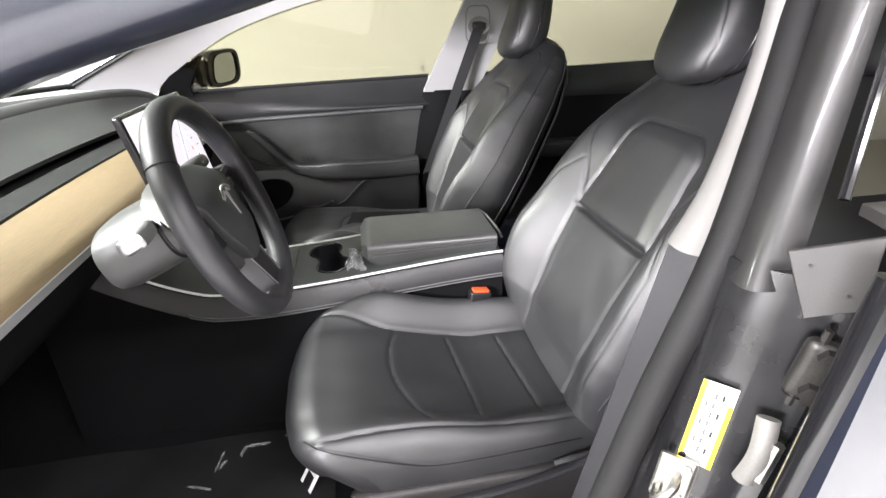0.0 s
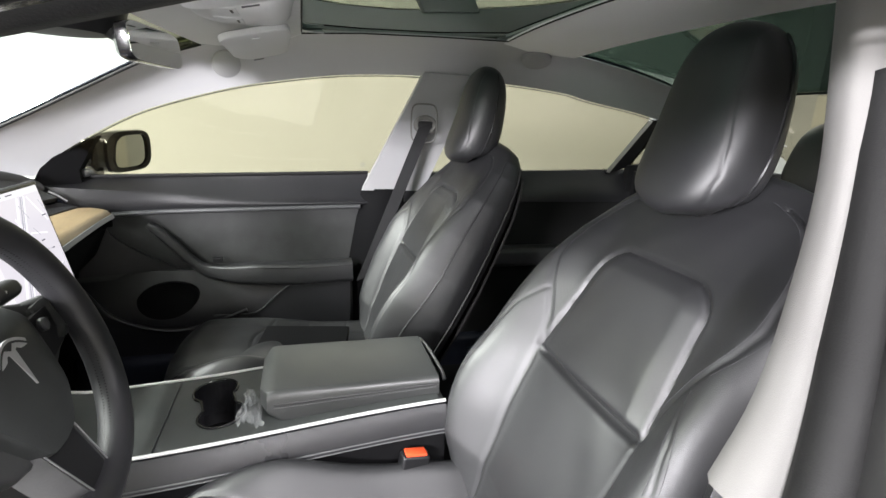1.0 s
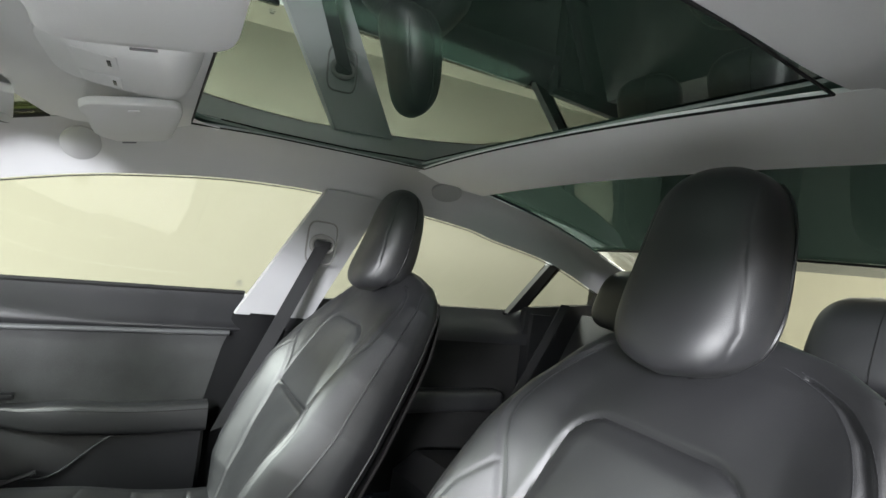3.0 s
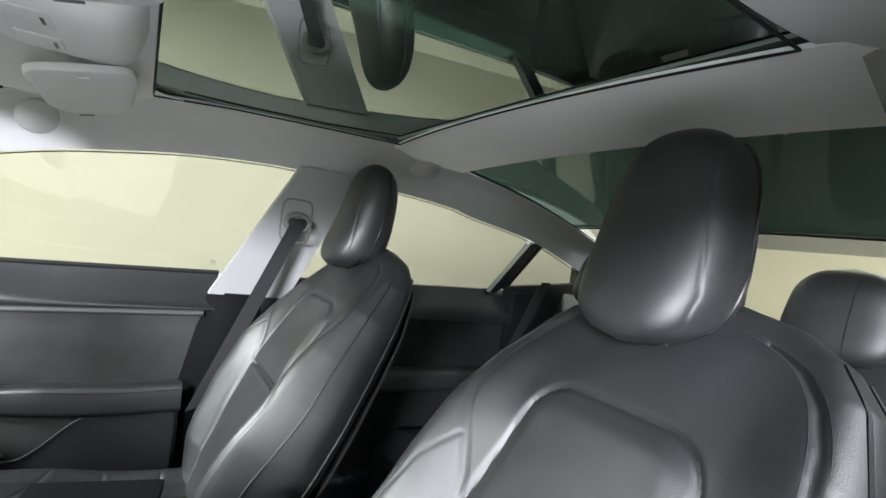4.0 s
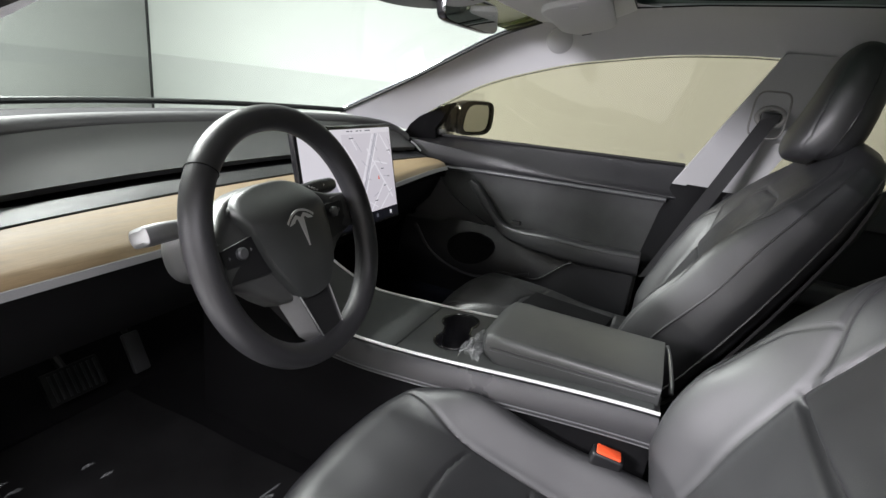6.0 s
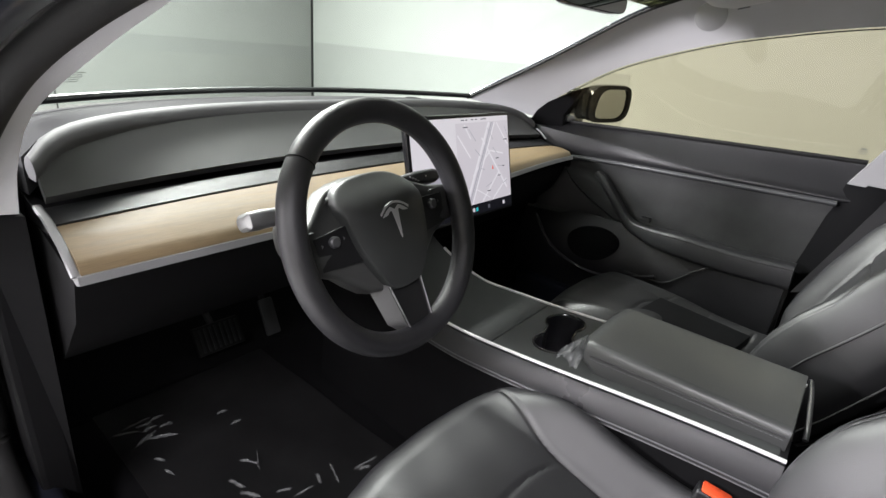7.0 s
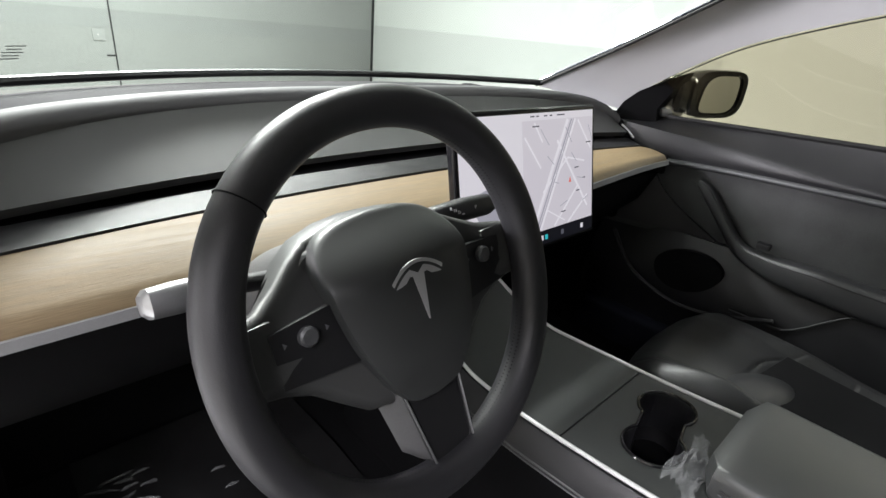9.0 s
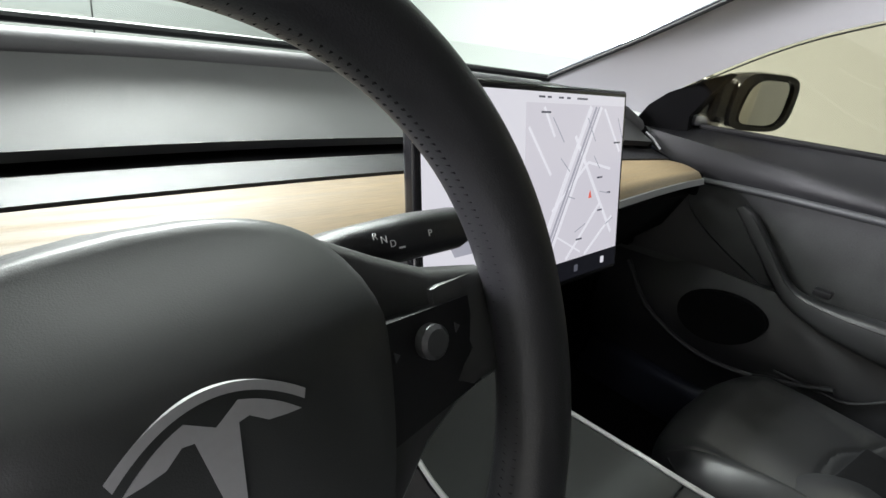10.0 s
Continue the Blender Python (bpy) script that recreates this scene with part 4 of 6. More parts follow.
    part("slot_end", sweep([(-0.392, 0.694, 0.905), (-0.372, 0.697, 0.893), (-0.352, 0.698, 0.876)], 0.003, 6), SATIN, th, "satin silver end piece")
    return th


DASH_RIM = mat("dash_rim_plastic", (0.05, 0.05, 0.052), 0.58, bump=0.2, scale=1500)
dashboard()


# ---- doors ----
DOOR_TRIM = mat("black_door_trim", (0.011, 0.011, 0.0125), 0.42, bump=0.4, scale=1300, vary=0.15, stain=5)


def door_right():
    th = thing("front_door", "closed black and suede passenger door with pull handle", "car door", pose(0.0, 0.8, 0.6))
    o = Vector((0, 0.8, 0.6))
    def strip_z(x):
        return 0.8375 + 0.025 * x
    def swell(x):
        return 0.062 * smooth01(-0.1, -0.43, x)
    def upper(u, v):
        x = -0.45 + 0.14 * max(0.0, v - 0.4) / 0.6
        x += (0.5 - x) * u
        z0, z1 = belt(x), strip_z(x)
        zc = max(z1 + 0.008, 0.865 + 0.052 * max(0.0, (0.2 - x) / 0.64) ** 1.3)
        if v < 0.5:
            q = v / 0.5
            return Vector((x, 0.825 - (0.04 + swell(x)) * q ** 1.2, z0 + (zc - z0) * q)) - o
        q = (v - 0.5) / 0.5
        return Vector((x, 0.785 - swell(x) - 0.006 * math.sin(math.pi * q) - 0.002 * q, zc + (z1 - zc) * q)) - o
    part("upper_trim", sheet(upper, 30, 16, 0.03, (0, 1, 0)), DOOR_TRIM, th)
    part("trim_strip", sweep([Vector((x, 0.782 - swell(x), strip_z(x) - 0.004)) - o for x in [-0.31 + 0.78 * k / 20 for k in range(21)]], 0.0085, 10, flat=0.9), DARK_SATIN, th, "dark satin strip")
    def insert(u, v):
        x = -0.42 + 0.9 * u
        z0, z1 = strip_z(x), 0.62
        return Vector((x, 0.79 - swell(x) + 0.01 * v, z0 + (z1 - z0) * v)) - o
    part("insert", sheet(insert, 30, 10, 0.03, (0, 1, 0)), SUEDE, th, "dark grey suede insert")
    def lower(u, v):
        x = -0.46 + 0.9 * u
        return Vector((x, 0.775 - 0.05 * math.sin(math.pi * v), 0.64 - 0.3 * v)) - o
    part("lower_panel", sheet(lower, 20, 10, 0.04, (0, 1, 0)), PLASTIC, th)
    def front(u, v):
        z = strip_z(-0.3) - 0.01 - 0.18 * v
        x = -0.46 + (0.165 + 0.2 * v ** 1.9) * u
        return Vector((x, 0.786 - swell(x), z)) - o
    part("front_panel", sheet(front, 8, 14, 0.01, (0, 1, 0)), DOOR_TRIM, th)
    low = spline([(-0.184, 0, 0.786), (-0.12, 0, 0.715), (-0.046, 0, 0.636), (0.03, 0, 0.61), (0.12, 0, 0.6), (0.287, 0, 0.594), (0.44, 0, 0.6)], 60)
    loops, piping = [], []
    for k, p in enumerate(low):
        q = k / (len(low) - 1)
        d = (low[min(k + 1, len(low) - 1)] - low[max(k - 1, 0)]).normalized()
        n = Vector((-d.z, 0, d.x))
        w = smooth01(0.22, 0.6, q)
        high, deep = 0.03 + 0.042 * w, 0.028 + 0.03 * w
        if q < 0.04:
            high *= 0.6 + 10 * q
        loop = []
        for t in (2 * math.pi * i / 28 for i in range(28)):
            c, sn = math.cos(t), math.sin(t)
            a = high / 2 * (1 + math.copysign(abs(c) ** 0.45, c))
            y = 0.708 + 0.05 * (1 - w) + deep / 2 * (1 + math.copysign(abs(sn) ** 0.45, sn))
            loop.append(p + n * a + Vector((0, y, 0)) - o)
        loops.append(loop)
        piping.append(p + n * high * 0.84 + Vector((0, 0.7092 + 0.05 * (1 - w), 0)) - o)
    arm = part("armrest", rings(loops), LEATHER, th, "leather armrest running into a pull handle")
    part("piping", sweep(piping[2:], 0.0016, 6), BLACK, arm)
    gl = lambda u, v: Vector((-0.45 + 1.0 * u + 0.17 * v * u, 0.835 - 0.06 * v, belt(-0.45 + 0.95 * u) + v * max(0, lerp_table(WIN_TOP, -0.45 + 1.0 * u + 0.17 * v * u) + 0.01 - belt(-0.45 + 1.0 * u)))) - o
    g = part("window_pane", sheet(gl, 24, 6, 0.004, (0, 1, 0)), SIDE_GLASS, th, "clear window pane")
    g.visible_shadow = False
    return th


door_right()


REAR_SUEDE = mat("black_suede", (0.016, 0.016, 0.016), 0.95, bump=0.5, scale=900, vary=0.3, stain=12, spec=0.2)


def door_rear_right():
    th = thing("rear_door", "closed dark rear door with suede insert", "car door", pose(1.0, 0.8, 0.6))
    o = Vector((1.0, 0.8, 0.6))
    def upper(u, v):
        x = 0.62 + 0.9 * u
        z0, z1 = belt(x), 0.86
        return Vector((x, 0.825 - 0.045 * math.sin(math.pi / 2 * v), z0 + (z1 - z0) * v)) - o
    part("upper_trim", sheet(upper, 20, 10, 0.03, (0, 1, 0)), PLASTIC, th)
    def lower(u, v):
        x = 0.6 + 0.9 * u
        return Vector((x, 0.785 - 0.02 * v, 0.86 - 0.55 * v)) - o
    part("lower_trim", sheet(lower, 20, 10, 0.03, (0, 1, 0)), REAR_SUEDE, th, "dark suede lower trim")
    part("armrest", box(-0.3, -0.09, 0.03, 0.4, -0.02, 0.1, 0.02, 3), LEATHER, th)
    gl = lambda u, v: Vector((0.58 + 0.17 * v * (1 - u) + 0.97 * u, 0.835 - 0.07 * v, belt(0.6 + 0.95 * u) + v * max(0.002, lerp_table(WIN_TOP, 0.6 + 0.95 * u) + 0.01 - belt(0.6 + 0.95 * u)))) - o
    g = part("window_pane", sheet(gl, 24, 6, 0.004, (0, 1, 0)), SIDE_GLASS, th, "clear window pane")
    g.visible_shadow = False


door_rear_right()

# ---- touchscreen ----
MAP_GREY = glow("lit_map", (0.83, 0.775, 0.835), 0.76)
ROAD_WHITE = glow("lit_road", (0.95, 0.91, 0.96), 0.82)
ROAD_GREY = glow("lit_rail_line", (0.6, 0.58, 0.66), 0.6)
LIT_RED = glow("lit_red", (0.9, 0.15, 0.1), 0.8)
LIT_TEAL = glow("lit_teal", (0.05, 0.6, 0.65), 0.8)
LIT_DARK = glow("lit_dark_bar", (0.02, 0.02, 0.03), 0.3)
LIT_TEXT = glow("lit_grey_text", (0.2, 0.2, 0.24), 0.5)


def plate(bm, pts, x0, x1):
    return rings([[(x, y, z) for y, z in pts] for x in (x0, x1)], bm=bm)


def road(bm, a, b, width, x0=0.0016, x1=0.0021):
    a, b = Vector(a), Vector(b)
    d = (b - a).normalized() * width / 2
    n = Vector((-d.y, d.x))
    return plate(bm, [a + n, a - n, b - n, b + n], x0, x1)


def touchscreen():
    m = Matrix.Translation((-0.19, 0.0455, 0.884)) @ Euler((0, radians(-12.5), 0)).to_matrix().to_4x4() @ Matrix.Diagonal((1, 1.048, 1.055, 1))
    th = thing("touchscreen", "large black-framed landscape touchscreen showing a pale map", "touchscreen", m)
    part("housing", box(-0.016, -0.175, -0.113, 0.0, 0.175, 0.113, 0.005, 3), GLOSS, th, "glossy black housing")
    display = part("display", box(-0.001, -0.167, -0.082, 0.001, 0.167, 0.105), SCREEN_WHITE, th, "lit pale display", smooth=False)
    part("bottom_bar", box(-0.001, -0.167, -0.105, 0.001, 0.167, -0.0825), LIT_DARK, display, smooth=False)
    part("map_area", plate(bmesh.new(), [(-0.03, -0.081), (0.166, -0.081), (0.166, 0.094), (-0.03, 0.094)], 0.0011, 0.0015), MAP_GREY, display, smooth=False)
    bm = bmesh.new()
    for a, b, w in (((-0.01, -0.08), (0.09, 0.092), 0.006), ((0.012, -0.08), (0.112, 0.092), 0.004), ((0.06, 0.06), (0.15, -0.06), 0.004), ((0.02, -0.02), (0.09, 0.03), 0.003), ((0.09, 0.03), (0.14, 0.02), 0.003), ((-0.025, 0.07), (0.015, 0.02), 0.003), ((0.0, 0.09), (0.02, 0.06), 0.003), ((0.05, -0.08), (0.12, -0.02), 0.003), ((0.09, -0.08), (0.15, -0.04), 0.003), ((0.03, -0.05), (0.08, -0.075), 0.002), ((0.12, 0.09), (0.16, 0.04), 0.003)):
        road(bm, a, b, w)
    part("road_network", bm, ROAD_WHITE, display, smooth=False)
    bm = bmesh.new()
    road(bm, (0.0, -0.08), (0.1, 0.092), 0.003, 0.0022, 0.0025)
    road(bm, (0.006, -0.08), (0.106, 0.092), 0.0016, 0.0022, 0.0025)
    for k in range(9):
        y, z = 0.015 + 0.017 * k, 0.08 - 0.043 * ((k * 5) % 4)
        road(bm, (y, z), (y + 0.022 - 0.004 * (k % 3), z - 0.026 + 0.011 * (k % 4)), 0.0011, 0.0022, 0.0025)
    part("rail_line", bm, ROAD_GREY, display, smooth=False)
    part("position_marker", plate(bmesh.new(), [(0.093, -0.012), (0.099, -0.012), (0.096, -0.003)], 0.0016, 0.0024), LIT_RED, display, smooth=False)
    for y, z, w in ((0.11, 0.01, 0.012), (0.135, -0.01, 0.008), (0.115, -0.03, 0.01), (0.07, -0.06, 0.012), (0.145, 0.05, 0.014), (-0.06, 0.0, 0.01), (-0.055, -0.006, 0.006), (-0.01, 0.099, 0.01), (0.005, 0.099, 0.006), (0.025, 0.099, 0.008), (0.04, 0.099, 0.006), (0.06, 0.099, 0.02), (-0.005, 0.084, 0.016)):
        part("text_bar", plate(bmesh.new(), [(y, z), (y + w, z), (y + w, z + 0.002), (y, z + 0.002)], 0.0016, 0.0023), LIT_TEXT, display, smooth=False)
    for y, mt in ((-0.02, LIT_TEXT), (0.0, LIT_RED), (0.012, SCREEN_WHITE), (0.024, LIT_TEAL), (0.07, LIT_TEXT), (0.13, SCREEN_WHITE), (-0.12, SCREEN_WHITE)):
        part("icon", plate(bmesh.new(), [(y, -0.098), (y + 0.007, -0.098), (y + 0.007, -0.09), (y, -0.09)], 0.0012, 0.0018), mt, display, smooth=False)
    car = [(-0.145, -0.02), (-0.13, -0.045), (-0.075, -0.045), (-0.06, -0.025), (-0.07, -0.005), (-0.1, 0.006), (-0.13, 0.0)]
    part("car_picture", plate(bmesh.new(), car, 0.0012, 0.0018), ROAD_GREY, display, smooth=False)
    part("mount", box(-0.13, 0.03, -0.08, -0.016, 0.08, -0.045, 0.01), BLACK, th)
    return th


touchscreen()


# ---- stalks ----
def letters(text, m, size, material, parent):
    """Raised letters as a mesh of their own."""
    curve = bpy.data.curves.new("letters", "FONT")
    curve.body, curve.size, curve.extrude, curve.align_x = text, size, 0.0002, "CENTER"
    ob = new("letters_source", curve)
    me = bpy.data.meshes.new_from_object(ob.evaluated_get(bpy.context.evaluated_depsgraph_get()))
    bpy.data.objects.remove(ob)
    me.materials.clear()
    me.materials.append(material)
    out = new("letter", me)
    out.parent, out.matrix_basis = parent, m
    return out


def stalks():
    a = thing("indicator_stalk", "black indicator stalk with a bright silver tip", "stalk", STALKS @ pose(-0.075, -0.062, 0.05))
    part("arm", sweep([(0, 0.03, -0.005), (0.004, -0.02, 0.0), (0.01, -0.06, 0.004)], 0.011, 12, flat=0.7), BLACK, a)
    loops = []
    for k, (y, w, h) in enumerate(((-0.055, 0.012, 0.008), (-0.065, 0.016, 0.011), (-0.1, 0.019, 0.012), (-0.118, 0.017, 0.011), (-0.122, 0.012, 0.007))):
        loops.append([(0.012 + 0.1 * (-0.055 - y) + w * math.copysign(abs(math.cos(t)) ** 0.5, math.cos(t)), y, 0.006 + h * math.copysign(abs(math.sin(t)) ** 0.6, math.sin(t))) for t in (2 * math.pi * i / 24 for i in range(24))])
    part("tip", rings(loops), SATIN, a, "bright satin tip")
    b = thing("gear_stalk", "dark grey gear stalk with small white letters", "stalk", STALKS @ pose(-0.075, 0.075, 0.068))
    loops = []
    for y, w, h, dz in ((-0.035, 0.01, 0.007, -0.014), (-0.012, 0.012, 0.008, -0.008), (0.004, 0.017, 0.01, -0.002), (0.018, 0.023, 0.012, 0.0), (0.06, 0.024, 0.013, 0.002), (0.09, 0.0225, 0.0125, 0.002), (0.098, 0.019, 0.01, 0.002), (0.1, 0.014, 0.006, 0.002)):
        loops.append([(0.004 + 0.1 * y + w * math.copysign(abs(math.cos(t)) ** 0.6, math.cos(t)), y, dz + h * math.copysign(abs(math.sin(t)) ** 0.7, math.sin(t))) for t in (2 * math.pi * i / 28 for i in range(28))])
    part("arm", rings(loops), PLASTIC, b)
    for txt, x, y, z in (("R", 0.0308, 0.0314, 0.0032), ("N", 0.0315, 0.036, 0.0008), ("D", 0.0321, 0.0406, -0.0018), ("P", 0.0348, 0.0634, 0.0)):
        m = Matrix(((0.1, 1, 0), (0, 0, 1), (1, -0.1, 0))).transposed().to_4x4()
        m.translation = (x, y, z)
        letters(txt, m, 0.005, PRINT_WHITE, b)
    part("text_bar", box(0.0317, 0.044, -0.0034, 0.0326, 0.0475, -0.0024), PRINT_WHITE, b)
    part("end_ring", sweep([(0.012 + 0.012 * math.cos(t), 0.101, 0.002 + 0.007 * math.sin(t)) for t in (2 * math.pi * k / 20 for k in range(20))], 0.002, 6, True, up=(0, 1, 0)), GLOSS, b)


PRINT_WHITE = mat("white_print", (0.75, 0.75, 0.75), 0.6, vary=0.02)
stalks()

# ---- centre console ----
CONSOLE_TOP = mat("console_top_film", (0.035, 0.038, 0.037), 0.48, bump=0.1, scale=1200, vary=0.1, stain=10)


def cut(ob, cutter_bm):
    """Cuts a closed mesh out of ob's mesh."""
    me = bpy.data.meshes.new("cutter")
    cutter_bm.to_mesh(me)
    cutter_bm.free()
    c = new("cutter", me)
    mod = ob.modifiers.new("cut", "BOOLEAN")
    mod.object, mod.operation, mod.solver = c, "DIFFERENCE", "EXACT"
    c.matrix_world = ob.matrix_world.copy()
    bpy.context.view_layer.update()
    c.matrix_world = ob.matrix_world.copy()
    bpy.context.view_layer.update()
    done = bpy.data.meshes.new_from_object(ob.evaluated_get(bpy.context.evaluated_depsgraph_get()))
    ob.modifiers.clear()
    ob.data = done
    bpy.data.objects.remove(c)
    return ob


EDGE_STRIP = mat("bright_edge_strip", (0.7, 0.7, 0.7), 0.4, metal=0.35, vary=0.06)


def console_z(x):
    return 0.592 + 0.05 * smooth01(-0.1, 0.6, x) + 0.9 * max(0, -0.13 - x) ** 1.5


def cup_outline(r=0.04):
    near, far = Vector((0.13, -0.035)), Vector((0.107, 0.058))
    pts = []
    axis = math.degrees(math.atan2(far.y - near.y, far.x - near.x))
    for c, a0 in ((near, axis + 45), (far, axis - 135)):
        pts += [(c.x + r * math.cos(radians(a0 + 270 * k / 26)), c.y + r * math.sin(radians(a0 + 270 * k / 26))) for k in range(27)]
    return pts


def console():
    o = Vector((0.2, 0, 0.24))
    th = thing("center_console", "black console with silver edge strips, cup holders and armrest", "console", pose(*o))
    xs = [-0.5 + 1.03 * k / 60 for k in range(61)]
    def half(x):
        return 0.122 - 0.02 * smooth01(0.0, -0.3, x)
    sec = []
    for x in xs:
        z, h = console_z(x) - o.z, half(x)
        sec.append([(x - o.x, -h - 0.004, z), (x - o.x, h + 0.004, z), (x - o.x, h + 0.014, z - 0.012), (x - o.x, h + 0.02, z - 0.05), (x - o.x, h + 0.006, z - 0.056), (x - o.x, h + 0.02, 0.0), (x - o.x, -h - 0.02, 0.0), (x - o.x, -h - 0.006, z - 0.056), (x - o.x, -h - 0.02, z - 0.05), (x - o.x, -h - 0.014, z - 0.012)])
    body = part("body", rings(sec), PLASTIC, th)
    cut(body, rings([[(x - o.x, y, z) for x, y in cup_outline()] for z in (0.27, 0.45)]))
    body.data.materials.append(CARPET)
    for poly in body.data.polygons:
        if poly.center.z < 0.28:
            poly.material_index = 1
    def lid(x0, x1, name, label):
        def f(u, v):
            x = x0 + (x1 - x0) * u
            return Vector((x, -(half(x) - 0.004) + 2 * (half(x) - 0.004) * v, console_z(x) + 0.004)) - o
        return part(name, sheet(f, 16, 8, 0.006, (0, 0, -1)), CONSOLE_TOP, th, label)
    lid(-0.3, 0.033, "sliding_lid", "satin black lid")
    top = lid(0.036, 0.52, "cup_plate", "satin black plate round the cup holders")
    cut(top, rings([[(x - o.x, y, z) for x, y in cup_outline()] for z in (0.27, 0.45)]))
    wall = []
    for r, z in ((0.0405, 0.362), (0.0405, 0.3), (0.034, 0.275)):
        wall.append([(x - o.x, y, z - 0.003) for x, y in cup_outline(r)])
    liner = rings(wall, caps=False)
    part("cup_liner", liner, BLACK, th, "black rubber cup liner")
    ring = [(x - o.x, y, console_z(x) - o.z + 0.005) for x, y in cup_outline(0.041)]
    part("cup_rim", sweep(ring, 0.0025, 6, True), GLOSS, th, "glossy cup holder rim")
    for sd in (-1, 1):
        part("edge_strip", sweep([(x - o.x, sd * half(x), console_z(x) - o.z + 0.005) for x in xs if x > -0.28], 0.0032, 8), EDGE_STRIP, th, "satin silver edge strip")
    part("rear_strip", sweep(spline([(0.543 - o.x, -0.065, 0.655 - o.z), (0.5415 - o.x, -0.04, 0.664 - o.z), (0.536 - o.x, 0.05, 0.668 - o.z), (0.532 - o.x, 0.11, 0.662 - o.z)], 24), 0.004, 8), SATIN, th, "satin silver strip")
    for sd in (-1, 1):
        for dz in (-0.05, -0.043):
            part("side_line", sweep([(x - o.x, sd * (half(x) + 0.0195), console_z(x) - o.z + dz) for x in xs if x > -0.2], 0.0015, 6), DARK_SATIN, th, "dark satin line along the side")
    # armrest: a tapered padded box with a seam
    loops = []
    for k in range(25):
        q = k / 24
        x = 0.2 + 0.325 * q
        top_z = 0.676 - 0.012 * (1 - smooth01(0, 0.08, q)) ** 2
        low_z = 0.605 + 0.03 * (1 - smooth01(0, 0.16, q)) + 0.02 * q
        y0, y1 = -0.092, 0.107
        e = math.sqrt(max(0, 1 - (1 - min(1, q / 0.05)) ** 2)) * 0.03
        yy0, yy1, r = y0 + 0.03 - e, y1 - 0.03 + e, 0.014
        loop = []
        corners = ((yy1 - r, top_z - r, 0), (yy0 + r, top_z - r, 90), (yy0 + r, low_z + r, 180), (yy1 - r, low_z + r, 270))
        for cy, cz, a0 in corners:
            loop += [(x - o.x, p[0], p[1] - o.z) for p in arc(cy, cz, r, a0, a0 + 90, 6)]
        loops.append(loop)
    arm = part("armrest", rings(loops), ARM_LEATHER, th, "padded black leather armrest")
    for y in (-0.0925, 0.1075):
        sd = -1 if y < 0 else 1
        part("seam", sweep([(x - o.x, y, 0.651 - o.z + 0.012 * (x - 0.2) / 0.32) for x in (0.225, 0.3, 0.4, 0.52)], 0.0016, 6), BLACK, arm)
        part("stitching", stitch_line([(x - o.x, y, 0.6455 - o.z + 0.012 * (x - 0.2) / 0.32) for x in (0.225, 0.3, 0.4, 0.52)], Vector((0, sd * 0.0006, 0)), 0.006, 0.004, 0.0008), THREAD, arm, "pale grey stitching")
    return th


ARM_LEATHER = mat("armrest_leather", (0.036, 0.0375, 0.037), 0.38, bump=0.25, scale=900, vary=0.12, stain=8, spec=0.85)
console()


# ---- small things between the seats ----
def crumpled(name, label, m, sx, sy, height, seed, nx=14, ny=12, mtl=None):
    rng = random.Random(seed)
    base = [[rng.uniform(0, height) for _ in range(ny + 1)] for _ in range(nx + 1)]
    def f(u, v):
        i, j = round(u * nx), round(v * ny)
        edge = 0.4 + 0.6 * math.sin(math.pi * u) * math.sin(math.pi * v)
        return Vector((sx * (u - 0.5) + 0.12 * sx * math.sin(7 * v + seed), sy * (v - 0.5) + 0.1 * sy * math.sin(6 * u), base[i][j] * edge))
    ob = part(name, sheet(f, nx, ny, 0.0004, (0, 0, 1)), mtl or FILM, smooth=False)
    ob.matrix_basis = m
    return tagged(ob, label, "plastic wrapper")


def film_material():
    m = bpy.data.materials.new("clear_plastic_film")
    m.use_nodes = True
    b = m.node_tree.nodes["Principled BSDF"]
    b.inputs["Base Color"].default_value = (0.85, 0.88, 0.88, 1)
    b.inputs["Roughness"].default_value, b.inputs["Transmission Weight"].default_value = 0.12, 0.5
    b.inputs["IOR"].default_value, b.inputs["Alpha"].default_value = 1.3, 0.18
    return m


FILM = film_material()
crumpled("plastic_wrapper", "crumpled clear plastic wrapper beside the cup holders", pose(0.185, -0.035, 0.612), 0.045, 0.11, 0.03, 3)
rng = random.Random(5)
for k, (x, y, r) in enumerate(((-0.63, -0.57, 70), (-0.61, -0.53, 100), (-0.59, -0.5, 60), (-0.57, -0.55, 80), (-0.45, -0.56, 30), (-0.33, -0.43, 10), (-0.2, -0.34, 20), (-0.14, -0.27, 50), (-0.1, -0.24, 40), (-0.36, -0.06, 15), (-0.03, -0.2, 40), (-0.5, -0.4, 65), (-0.28, -0.5, 35), (-0.22, -0.42, 75), (-0.08, -0.42, 20), (0.0, -0.47, 60))):
    for c in range(2):
        crumpled("plastic_film", "thin scrap of clear protective film on the black floor mat", pose(x + rng.uniform(-0.03, 0.03), y + rng.uniform(-0.02, 0.02), 0.2505, 0, 0, r + rng.uniform(-40, 40)), rng.uniform(0.02, 0.055), rng.uniform(0.003, 0.007), 0.01, 11 + 2 * k + c, 7, 5)


